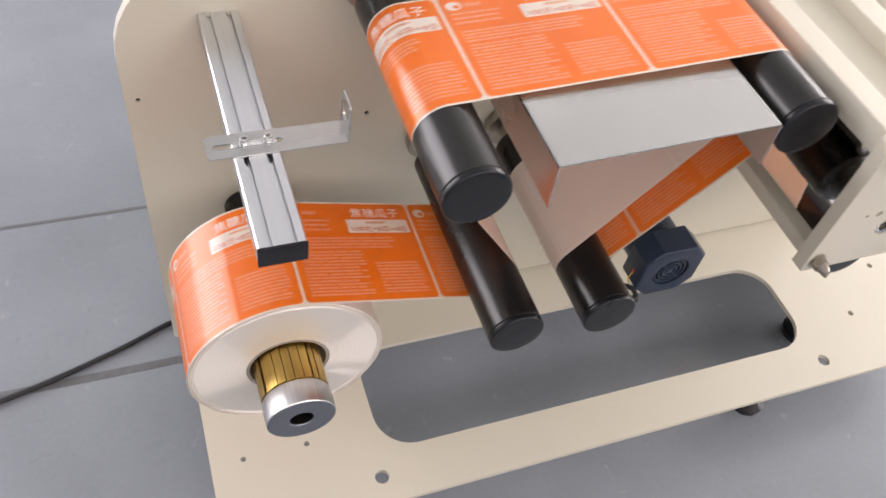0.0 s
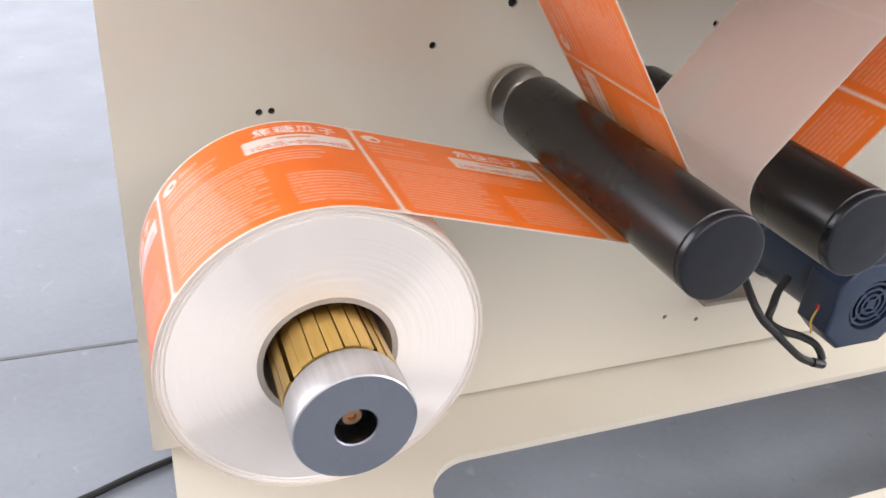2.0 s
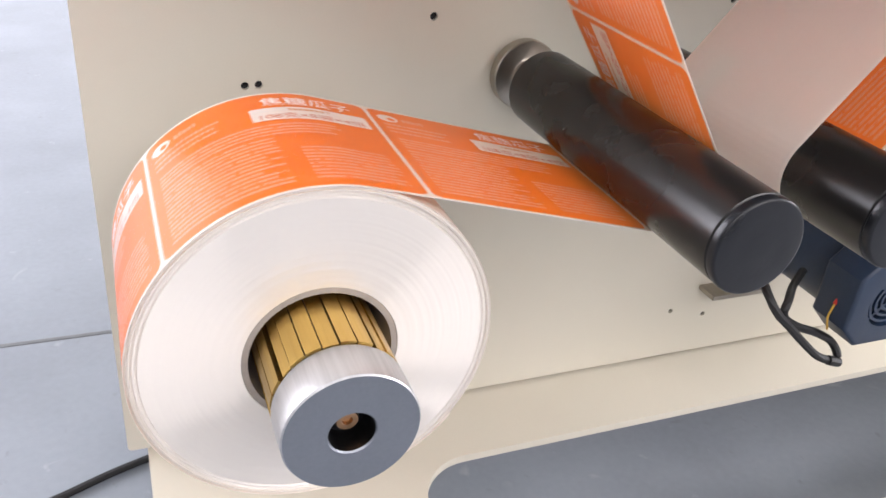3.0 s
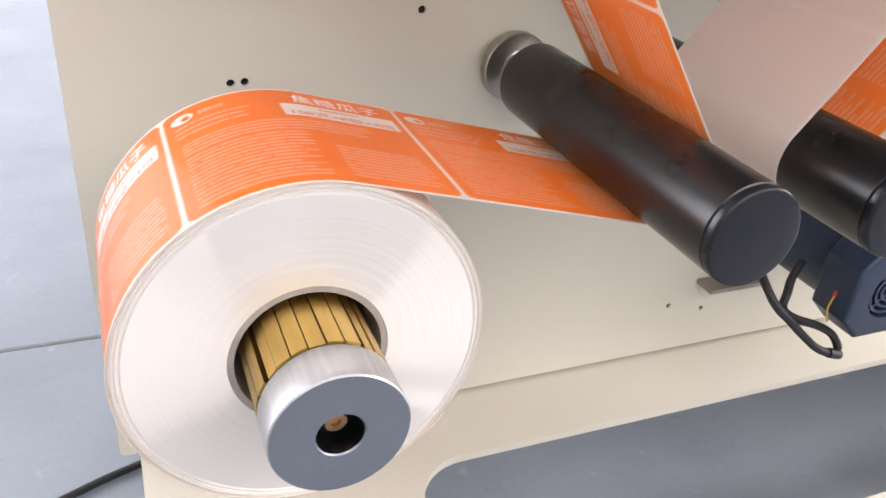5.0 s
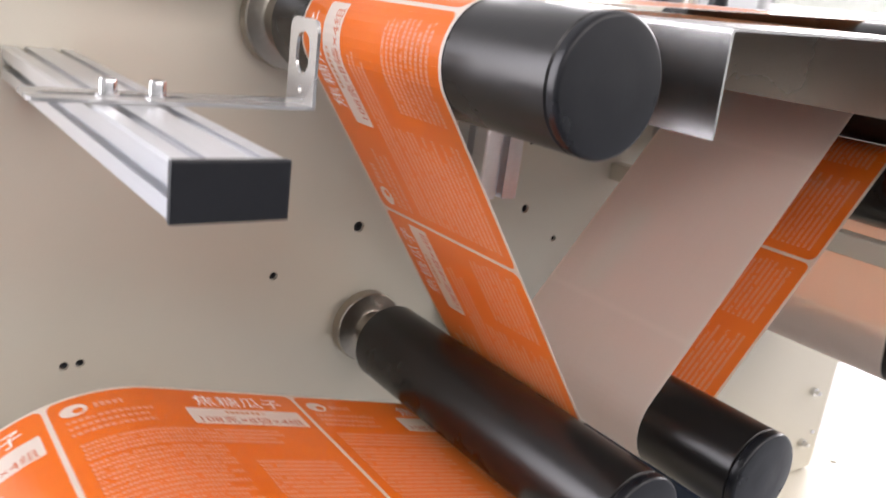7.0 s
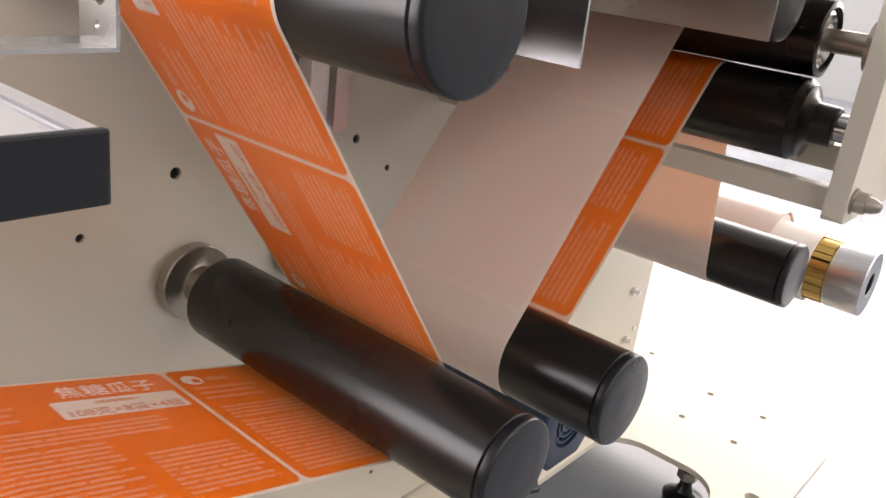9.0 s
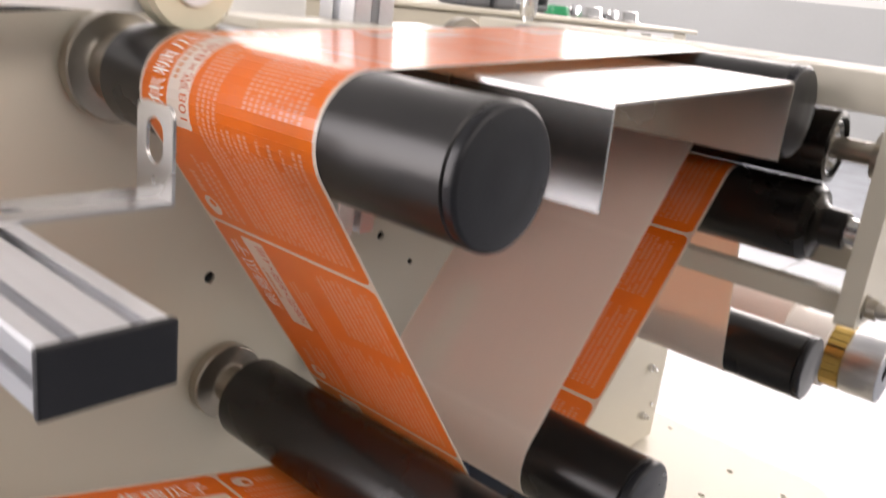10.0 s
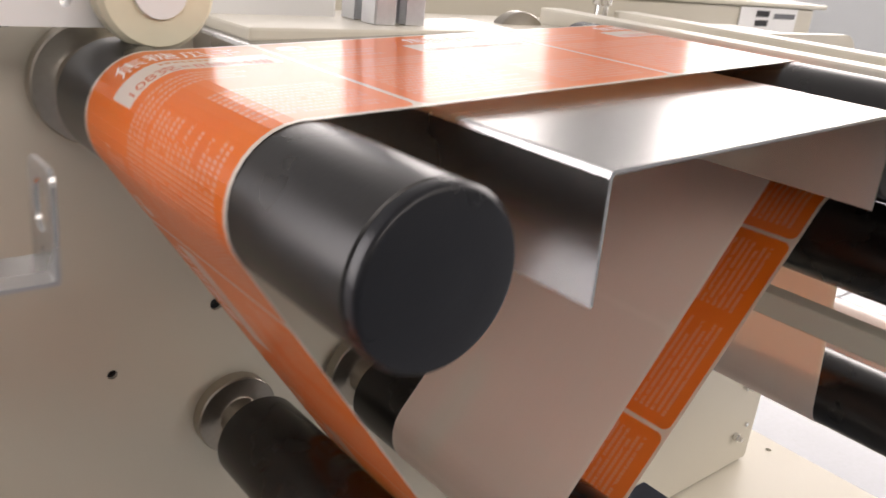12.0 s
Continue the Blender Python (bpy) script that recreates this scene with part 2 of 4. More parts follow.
def tube(points, r, seg=8, bm=None):
    """A round cable along a smooth line through the points."""
    bm = bm or bmesh.new()
    pts = [Vector(p) for p in points]
    line = []
    for i in range(len(pts) - 1):
        p0, p1, p2, p3 = pts[max(i - 1, 0)], pts[i], pts[i + 1], pts[min(i + 2, len(pts) - 1)]
        for k in range(8):
            t = k / 8
            line.append(0.5 * (2 * p1 + (p2 - p0) * t + (2 * p0 - 5 * p1 + 4 * p2 - p3) * t * t + (3 * p1 - p0 - 3 * p2 + p3) * t**3))
    line.append(pts[-1])
    rings = []
    for i, p in enumerate(line):
        d = (line[min(i + 1, len(line) - 1)] - line[max(i - 1, 0)]).normalized()
        a = d.cross(Vector((0.13, 0.31, 0.94))).normalized()
        b = d.cross(a)
        rings.append([bm.verts.new(p + r * (a * math.cos(math.tau * k / seg) + b * math.sin(math.tau * k / seg))) for k in range(seg)])
    for p, q in zip(rings, rings[1:]):
        for k in range(seg):
            bm.faces.new((p[k], p[(k + 1) % seg], q[(k + 1) % seg], q[k]))
    bm.faces.new(rings[0]), bm.faces.new(rings[-1])
    return bm


# ---- the hall ----
BASE = 0.11  # top of the machine's foot plate above the floor


def build_hall():
    floor = part("floor", boxed(X0 - 0.2, X1 + 0.2, Y0 - 0.2, Y1 + 0.2, -0.15, 0.0), FLOOR)
    tagged(floor, "smooth grey painted concrete floor with scuffs and fine joints", "floor", kind="structure")
    for x0, x1, y0, y1 in ((X0, X1, 0.335, 0.341), (X0, X1, -2.6, -2.594), (X0, X1, 3.0, 3.006), (-1.9, -1.894, Y0, Y1)):
        j = part("floor_joint", boxed(x0, x1, y0, y1, -0.01, 0.0006), JOINT)
        tagged(j, "thin dark joint line in the grey floor", "floor joint", kind="structure")
    ceiling = part("ceiling", boxed(X0 - 0.2, X1 + 0.2, Y0 - 0.2, Y1 + 0.2, TOP, TOP + 0.15), WALL)
    tagged(ceiling, "plain white painted hall ceiling", "ceiling", kind="structure")
    north = part("wall_north", slab(rounded(X0 - 0.2, X1 + 0.2, 0, TOP, 0), [rounded(a, c, b, d, 0) for a, b, c, d in WIN_N], Y1, Y1 + 0.2, "y"), WALL)
    east = part("wall_east", slab(rounded(Y0, Y1, 0, TOP, 0), [rounded(a, c, b, d, 0) for a, b, c, d in WIN_E], X1, X1 + 0.2, "x"), WALL)
    south = part("wall_south", slab(rounded(X0 - 0.2, X1 + 0.2, 0, TOP, 0), [rounded(a, c, b, d, 0) for a, b, c, d in WIN_S_FILL], Y0 - 0.2, Y0, "y"), WALL)
    west = part("wall_west", slab(rounded(Y0, Y1, 0, TOP, 0), [rounded(a, c, b, d, 0) for a, b, c, d in WIN_W], X0 - 0.2, X0, "x"), WALL)
    for w in (north, east, south, west):
        tagged(w, "plain off-white painted hall wall", "wall", kind="structure")
    k = 0
    # the south row is an added opening that only houses the fill lamp
    for wins, axis, at in ((WIN_N, "y", Y1), (WIN_E, "x", X1), (WIN_S_FILL, "y", Y0 - 0.2)):
        for a, b, c, d in wins:
            k += 1
            win = thing(f"window_{k}", 0, 0, 0, "white framed hall window with clear panes", "window", kind="structure")
            mid = [a + (c - a) * i / 4 for i in range(5)]
            panes = [rounded(p + 0.03, q - 0.03, b + 0.05, d - 0.05, 0) for p, q in zip(mid, mid[1:])]
            part("window_frame", slab(rounded(a, c, b, d, 0), panes, at + 0.08, at + 0.13, axis), FRAME, win)
            for pane in panes:
                (u0, v0), (u1, v1) = pane[0], pane[2]
                g = boxed(u0, u1, at + 0.1, at + 0.106, v0, v1) if axis == "y" else boxed(at + 0.1, at + 0.106, u0, u1, v0, v1)
                o = part("pane", g, GLASS, win)
                o.visible_shadow = False


build_hall()

# ---- the machine's frame ----
PLATE_X0, PLATE_X1, PLATE_TOP = -0.102, 0.962, 0.557
HOLES = [(-0.09, 0.409, 0.0025), (0.136, 0.356, 0.003), (0.2, 0.388, 0.0042), (0.355, 0.452, 0.0038), (0.358, 0.395, 0.0038), (0.396, 0.367, 0.0028),
         (0.002, 0.31, 0.0028), (0.0113, 0.3105, 0.0028), (0.416, 0.058, 0.0026), (0.458, 0.048, 0.0026)]
FOOT_HOLES = [(-0.048, -0.19, 0.0035), (0.029, -0.19, 0.0035), (0.107, -0.256, 0.009), (0.778, -0.257, 0.009), (0.874, -0.195, 0.0045), (0.968, -0.197, 0.0045),
              (0.968, -0.122, 0.0045), (0.877, -0.122, 0.0045), (-0.047, -0.125, 0.0035), (0.034, -0.124, 0.0035), (1.011, -0.008, 0.004)]


def build_frame():
    frame_ob = thing("machine_frame", 0.4, 0.0, BASE, "beige powder-coated machine frame of upright plate and foot plate", "machine frame")
    up = pose(-0.4, 0, -BASE)

    def add(name, bm, mat, label="", parent=None, smooth=False):
        bmesh.ops.transform(bm, matrix=up, verts=bm.verts[:])
        return part(name, bm, mat, parent or frame_ob, label, smooth)

    holes = [ring(x, z + BASE, r, 12) for x, z, r in HOLES]
    add("back_plate", slab(rounded(PLATE_X0, PLATE_X1, BASE + 0.003, BASE + PLATE_TOP, [0.004, 0.004, 0.03, 0.1]), holes, 0.0, 0.012, "y"), BEIGE, "upright beige plate with drilled holes")
    # near-black plugs paint the shade inside the drilled holes
    for x, z, r in HOLES:
        add("threaded_hole", lathe([(0, 0.0045), (r * 0.45, 0.0045), (r * 0.5, 0.003), (r * 0.97, 0.0025), (r * 0.97, 0.011), (0, 0.011)], 12, at=(x, 0, z + BASE)), DARK)
    foot_holes = [ring(x, y, r, 14) for x, y, r in FOOT_HOLES]
    slot = rounded(0.118, 0.775, -0.224, -0.077, 0.048, 10)
    add("foot_plate", slab(rounded(-0.087, 1.038, -0.2895, 0.16, [0.06, 0.105, 0.02, 0.02], 10), [slot, *foot_holes], BASE - 0.008, BASE - 0.0005, "z"), BEIGE, "beige foot plate with a long rounded opening")
    add("cabinet_body", boxed(-0.02, 0.945, 0.0125, 0.155, BASE, BASE + 0.548, bevel=0.004), BEIGE, "beige sheet-metal housing behind the plate")
    for x, y in ((0.02, -0.24), (0.70, -0.245), (0.86, -0.155), (0.02, 0.1), (0.9, 0.1)):
        foot = add("machine_foot", lathe([(0, 0), (0.025, 0), (0.027, 0.012), (0.012, 0.02), (0.008, 0.03), (0.008, BASE - 0.009), (0, BASE - 0.009)], 20, axis="z", at=(x, y, 0)), CAP, "black levelling foot", smooth=True)
        add("nut", lathe([(0, 0.04), (0.014, 0.04), (0.014, 0.052), (0, 0.052)], 6, axis="z", at=(x, y, 0)), TURNED, parent=foot)
    for x, z in ((0.912, 0.126), (0.918, 0.049)):
        add("bolt", lathe([(0, -0.012), (0.003, -0.012), (0.0035, -0.006), (0.0055, -0.006), (0.0055, -0.0005), (0, -0.0005)], 12, at=(x, 0, z + BASE)), CHROME, "small bright bolt")
    add("bolt", lathe([(0, -0.003), (0.003, -0.003), (0.003, -0.0005), (0, -0.0005)], 10, at=(0.94, 0, 0.06 + BASE)), CHROME)
    return frame_ob


build_frame()

# ---- rollers ----
SPEED, PHASE, PITCH = 0.1531, 0.133, 0.140
WEB_Y0, WEB_Y1 = -0.2135, -0.0855
# the web's way: roll, guide rollers, nip roller, rewind: x, height over the foot plate, radius, turn (1: clockwise)
NODES = [(0.004, 0.2385, 0.0968, 1), (0.208, 0.315, 0.0277, -1), (0.129, 0.5275, 0.0277, 1), (0.415, 0.5435, 0.0277, 1),
         (0.304, 0.3195, 0.0277, -1), (0.509, 0.462, 0.0288, 1), (0.594, 0.325, 0.0277, -1), (0.75, 0.29, 0.045, -1)]
turning = []  # parts that turn about their axle: object, radius, turn


def roller(x, z, r, y_front, y_back, turn, label, flange=0.0264, neck=0.0125):
    """A black guide roller on a turned steel flange at the plate."""
    t = thing("guide_roller", x, 0, z + BASE, label, "roller", "guide rollers")
    part("mounting_flange", lathe([(0, -0.0005), (flange - 0.007, -0.0005), (flange - 0.007, -0.0065), (flange - 0.0006, -0.0068), (flange, -0.0075), (flange, -0.0155), (flange - 0.0008, -0.0165), (neck + 0.0026, -0.0172), (neck + 0.0008, -0.0182), (neck, -0.0205), (neck, y_back - 0.005), (0, y_back - 0.005)], 48), TURNED, t, "turned steel flange and neck", True)
    rr = r - 0.0003
    body = part("tube", lathe([(0, y_back), (rr - 0.003, y_back), (rr, y_back - 0.002), (rr, y_front + 0.0072), (rr - 0.0011, y_front + 0.0064), (0, y_front + 0.0064)], 64), RUBBER, t, "black satin tube", True)
    part("end_cap", lathe([(0, y_front + 0.0062), (rr - 0.0008, y_front + 0.0062), (rr + 0.0001, y_front + 0.0054), (rr + 0.0001, y_front + 0.0019), (rr - 0.0003, y_front + 0.001), (rr - 0.0009, y_front + 0.0004), (rr - 0.0018, y_front + 0.0002), (rr * 0.6, y_front + 0.0004), (rr * 0.3, y_front - 0.0002), (0, y_front - 0.0003)], 64), CAP, body, "black plastic end cap", True)
    turning.append((body, r, turn))
    return t


roller(0.208, 0.315, 0.0277, -0.281, -0.042, -1, "long black guide roller low beside the label roll")
roller(0.129, 0.5275, 0.0277, -0.283, -0.044, 1, "black guide roller with the web over its top", 0.0305, 0.019)
roller(0.415, 0.5435, 0.0277, -0.281, -0.068, 1, "black guide roller beyond the steel cover")
roller(0.304, 0.3195, 0.0277, -0.285, -0.042, -1, "black guide roller at the bottom of the web's loop")
roller(0.594, 0.325, 0.0277, -0.281, -0.036, -1, "black guide roller before the rewind roll")


def nip_rollers():
    """Two rollers pressed together, held in front by a beige plate on tie bars."""
    a = thing("drive_roller", 0.509, -0.16, 0.462 + BASE, "black rubber drive roller below the nip", "roller", "nip rollers")
    body = part("rubber_sleeve", lathe([(0, 0.12), (0.0285, 0.12), (0.0285, -0.1155), (0.0245, -0.121), (0.0175, -0.1225), (0.014, -0.126), (0.0135, -0.1395), (0.0125, -0.1405), (0, -0.1405)], 64), RUBBER, a, "matt black rubber sleeve", True)
    part("journal", lathe([(0, -0.141), (0.0095, -0.141), (0.0095, -0.162), (0, -0.162)], 24), CHROME, a, "bright steel journal", True)
    part("rear_journal", lathe([(0, 0.1595), (0.012, 0.1595), (0.012, 0.1205), (0, 0.1205)], 24), CHROME, a, "bright steel journal", True)
    turning.append((body, 0.0288, 1))
    b = thing("press_roller", 0.515, -0.16, 0.516 + BASE, "hollow black press roller with a bright bearing end", "roller", "nip rollers")
    body = part("tube", lathe([(0, 0.12), (0.0252, 0.12), (0.0252, -0.118), (0.0215, -0.119), (0.0215, -0.105), (0, -0.105)], 64), RUBBER, b, "glossy black tube", True)
    part("bearing", lathe([(0.0215, -0.104), (0.0213, -0.116), (0.017, -0.117), (0.016, -0.114), (0.011, -0.114), (0.0105, -0.117), (0.008, -0.117), (0.008, -0.104)], 40), CHROME, body, "bright ball bearing", True)
    part("axle", lathe([(0, 0.1595), (0.0078, 0.1595), (0.0078, -0.145), (0.016, -0.145), (0.0165, -0.163), (0, -0.163)], 32), TURNED, b, "steel axle with a collar", True)
    turning.append((body, 0.0255, -1))
    h = thing("nip_frame", 0.5, -0.33, 0.5 + BASE, "beige front plate and tie bars round the nip rollers", "bracket")
    o = Vector((0.5, -0.33, 0.5 + BASE))

    def add(name, bm, mat, label="", smooth=False):
        bmesh.ops.translate(bm, verts=bm.verts[:], vec=-o)
        return part(name, bm, mat, h, label, smooth)

    z = BASE
    fp = [ring(0.509, z + 0.462, 0.011, 20), ring(0.486, z + 0.484, 0.0035, 12), ring(0.473, z + 0.484, 0.002, 10), ring(0.53, z + 0.53, 0.004, 12)]
    add("front_plate", slab(rounded(0.44, 0.60, z + 0.416, z + 0.572, 0.004), fp, -0.336, -0.323, "y"), BEIGE, "thick beige front plate with bearing holes")
    add("bearing_ring", lathe([(0.0108, -0.334), (0.0108, -0.328), (0.007, -0.328), (0.0065, -0.335), (0.0095, -0.3355)], 30, at=(0.509, 0, z + 0.462)), CHROME, "steel bearing ring", True)
    add("tie_bar", boxed(0.450, 0.466, -0.3228, -0.0005, z + 0.419, z + 0.434, bevel=0.0015), BEIGE, "square beige tie bar")
    add("tie_bar", boxed(0.535, 0.555, -0.3228, -0.0005, z + 0.428, z + 0.446, bevel=0.0015), BEIGE, "square beige tie bar")
    add("top_beam", boxed(0.447, 0.471, -0.3228, -0.0005, z + 0.547, z + 0.572, bevel=0.0015), BEIGE, "beige top beam")
    add("top_beam", boxed(0.53, 0.556, -0.3228, -0.0005, z + 0.547, z + 0.572, bevel=0.0015), BEIGE, "beige top beam")
    add("cross_plate", boxed(0.4712, 0.5298, -0.28, -0.03, z + 0.552, z + 0.556), BEIGE, "flat beige cross plate")
    for x, zz in ((0.452, 0.430), (0.547, 0.437), (0.458, 0.56)):
        add("cap_nut", lathe([(0, -0.353), (0.003, -0.352), (0.005, -0.348), (0.0055, -0.344), (0.007, -0.344), (0.007, -0.338), (0.0085, -0.3375), (0.0085, -0.3365), (0, -0.3365)], 12, at=(x, 0, z + zz)), TURNED, "domed steel cap nut", True)


nip_rollers()


def mandrel(x, z, y_face, y_front, big, label, deep=0.0258):
    """An expanding core holder: gold slats with a satin cap that has a screw in its bore."""
    t = thing("core_mandrel", x, 0, z + BASE, label, "core holder", "core holders")
    part("hub", lathe([(0, -0.0005), (0.025, -0.0005), (0.025, -0.02), (0.029, -0.021), (0.029, -0.055), (0.02, -0.056), (0.02, y_front + 0.05), (0, y_front + 0.05)], 40), CAP, t, "black brake hub", True)
    n = 24
    for k in range(n):
        a0, a1 = math.tau * (k + 0.04) / n, math.tau * (k + (0.72 if k % 6 == 3 else 0.96)) / n
        bm = bmesh.new()
        vs = []
        jog = big + (0.0006 if k % 3 else -0.0002)
        for yy in (y_front + deep + 0.0002, y_face + 0.1):
            for r in (jog - 0.006, jog):
                for a in (a0, (a0 + a1) / 2, a1):
                    vs.append(bm.verts.new((r * math.cos(a), yy, r * math.sin(a))))
        for i in range(2):
            bm.faces.new((vs[3 + i], vs[4 + i], vs[10 + i], vs[9 + i]))
            bm.faces.new((vs[i], vs[1 + i], vs[4 + i], vs[3 + i]))
        bm.faces.new((vs[0], vs[3], vs[9], vs[6])), bm.faces.new((vs[2], vs[5], vs[11], vs[8]))
        part("slat", bm, BRASS, t, "gold anodised slat" if not k else "")
    # near-black drum paints the shade between the slats
    part("inner_drum", lathe([(0, y_face + 0.09), (big - 0.004, y_face + 0.09), (big - 0.004, y_front + deep + 0.002), (0, y_front + deep + 0.002)], 40), DARK, t)
    cap = part("rim", lathe([(0, y_front + deep), (big - 0.001, y_front + deep), (big + 0.0008, y_front + deep - 0.003), (big + 0.0008, y_front + 0.0009), (big + 0.0001, y_front)], 64), CAPEDGE, t, "machined aluminium rim", True)
    part("cap_face", lathe([(big + 0.0001, y_front), (0.0120, y_front), (0.0113, y_front + 0.0008)], 64), CAPGREY, cap, "satin grey cap face with a bore", True)
    part("bore", lathe([(0.0113, y_front + 0.0008), (0.0113, y_front + 0.016), (0, y_front + 0.016)], 40), BORE, cap, "dark bore", True)
    part("screw", lathe([(0, y_front + 0.011), (0.0022, y_front + 0.011), (0.0026, y_front + 0.009), (0.0052, y_front + 0.009), (0.0058, y_front + 0.010), (0.0058, y_front + 0.0159), (0, y_front + 0.0159)], 20), COPPER, cap, "coppery clamp screw", True)
    return t


mandrel(0.003, 0.2405, -0.205, -0.277, 0.0325, "gold slatted core holder with a satin steel cap")
mandrel(0.75, 0.29, -0.215, -0.308, 0.0315, "gold slatted rewind core holder with a satin steel cap", 0.034)


def label_roll():
    """The roll of labels: printed outside, white paper edges, cardboard core."""
    x, z, r, _ = NODES[0]
    t = thing("label_roll", x, 0, z + BASE, "large roll of orange printed labels with white paper edges", "label roll")
    y0, y1 = WEB_Y0 + 0.001, WEB_Y1 - 0.001
    face = []
    n = 70
    rnd = random.Random(4)
    for k in range(n + 1):
        rr = 0.0415 + (r - 0.0003 - 0.0415) * k / n
        face.append((rr, y0 + (rnd.random() - 0.5) * 0.00013 + (0.0009 if k > n - 8 and k % 3 == 0 else 0) - 0.0015 * (1 - k / n)))
    prof = face + [(r - 0.0003, y1)] + [(0.0415, y1), (0.0415, face[0][1])]
    part("paper_winding", lathe(prof, 96), ROLLFACE, t, "closely wound white paper layers", True)
    part("core_tube", lathe([(0.0414, y0 - 0.0012), (0.038, y0 - 0.0012), (0.038, y1), (0.0414, y1), (0.0414, y0 - 0.0012)], 64), CORE, t, "grey cardboard core", True)
    turning.append((t, r, 1))
    x, z, r, _ = NODES[-1]
    t = thing("rewound_roll", x, 0, z + BASE, "small rewound roll of label web with white edges", "label roll")
    part("paper_winding", lathe([(0.036, -0.214), (r - 0.003, -0.2145), (r - 0.003, -0.09), (0.036, -0.09), (0.036, -0.214)], 72), PAPER, t, "wound white paper layers", True)
    part("core_tube", lathe([(0.0355, -0.213), (0.0355, -0.256), (0.0325, -0.2565), (0.0325, -0.213)], 56), PAPER, t, "pale cardboard core", True)
    turning.append((t, r, -1))


label_roll()

# ---- guides and covers ----


def profile_section(w, h, nx, slot=0.0042, deep=0.0048):
    """The outline of a slotted aluminium profile, w wide with nx slots above and below, h high with one slot at each side."""
    def run(a, b, n):
        out = []
        length = b - a
        for k in range(n):
            c = a + length * (k + 0.5) / n
            s = 1 if length > 0 else -1
            out += [(c - s * slot / 2, 0), (c - s * slot / 2, 0.0012), (c - s * slot * 0.95, 0.0018), (c - s * slot * 0.6, deep), (c + s * slot * 0.6, deep), (c + s * slot * 0.95, 0.0018), (c + s * slot / 2, 0.0012), (c + s * slot / 2, 0)]
        return out

    pts = [(-w / 2 + 0.001, -h / 2)] + [(u, -h / 2 + d) for u, d in run(-w / 2, w / 2, nx)] + [(w / 2 - 0.001, -h / 2), (w / 2, -h / 2 + 0.001)]
    pts += [(w / 2 - d, v) for v, d in run(-h / 2, h / 2, max(1, round(h / w * nx)))] + [(w / 2, h / 2 - 0.001), (w / 2 - 0.001, h / 2)]
    pts += [(u, h / 2 - d) for u, d in run(w / 2, -w / 2, nx)] + [(-w / 2 + 0.001, h / 2), (-w / 2, h / 2 - 0.001)]
    pts += [(-w / 2 + d, v) for v, d in run(h / 2, -h / 2, max(1, round(h / w * nx)))] + [(-w / 2, -h / 2 + 0.001)]
    return pts


def profile_arm():
    t = thing("slotted_beam", -0.010, 0, 0.4905 + BASE, "slotted aluminium profile beam with a black end cap", "aluminium beam")
    part("profile", slab(profile_section(0.0355, 0.0182, 2), [], -0.2715, -0.0006, "y"), ALU, t, "slotted aluminium profile")
    part("end_cap", boxed(-0.0181, 0.0181, -0.2745, -0.2716, -0.0094, 0.0094, bevel=0.0009), CAP, t, "black plastic end cap")
    b = thing("sensor_bracket", 0.0, -0.17, 0.5 + BASE, "bent stainless bracket with a slot and an eye tab", "bracket")
    z0, z1 = -0.0002, 0.0013
    plate = rounded(-0.047, 0.062, -0.0125, 0.0125, [0.004, 0.0005, 0.0005, 0.004], 4)
    part("strip", slab(plate, [rounded(-0.042, 0.012, -0.0025, 0.0025, 0.0024, 5)], z0, z1, "z"), STEEL, b, "flat stainless strip with a long slot")
    part("tab", slab(rounded(-0.0125, 0.0125, z1 - 0.001, 0.0365, [0.0005, 0.0005, 0.005, 0.005], 5), [rounded(-0.006, 0.006, 0.0135, 0.031, 0.0058, 8), ring(0.0, 0.007, 0.0018, 10)], 0.0605, 0.062, "x"), STEEL, b, "upright tab with an oval eye")
    for x in (-0.0177, 0.0006):
        part("socket_screw", lathe([(0, z1), (0.0048, z1), (0.0048, 0.002), (0.0034, 0.0021), (0.0034, 0.0068), (0.003, 0.0074), (0.0018, 0.0074), (0.0017, 0.0045), (0, 0.0045)], 20, axis="z", at=(x, 0, 0)), CHROME, b, "bright socket screw", True)
    p = thing("profile_post", 0.295, -0.0185, 0.415 + BASE, "upright slotted aluminium profile post on the plate", "profile post")
    part("profile", slab(profile_section(0.036, 0.036, 1, 0.0075, 0.008), [], 0.0, 0.139, "z"), ALU, p, "slotted aluminium profile")
    part("profile", slab(profile_section(0.036, 0.036, 1, 0.0075, 0.008), [], 0.1466, 0.36, "z"), ALU, p, "slotted aluminium profile")
    part("ledge", boxed(-0.105, 0.15, -0.035, 0.018, 0.1395, 0.1462, bevel=0.0015), BEIGE, p, "flat beige ledge under the upper profile")
    d = thing("cable_duct", 0.225, 0.07, BASE + 0.5485, "white cable duct lying on the machine housing", "cable duct")
    part("channel", boxed(-0.075, 0.075, -0.03, 0.03, 0.0, 0.026, bevel=0.002), WHITE, d, "white plastic channel")
    for k in range(5):
        wave = [(-0.15 + 0.075 * i, -0.022 + 0.011 * k + 0.0012 * math.sin(i * 1.7 + k), 0.0315 + 0.0028 * (k % 2) + 0.0022 * k) for i in range(5)]
        part("cable", tube(wave, 0.0048), WHITE, d, "white sheathed cable" if not k else "", True)


profile_arm()


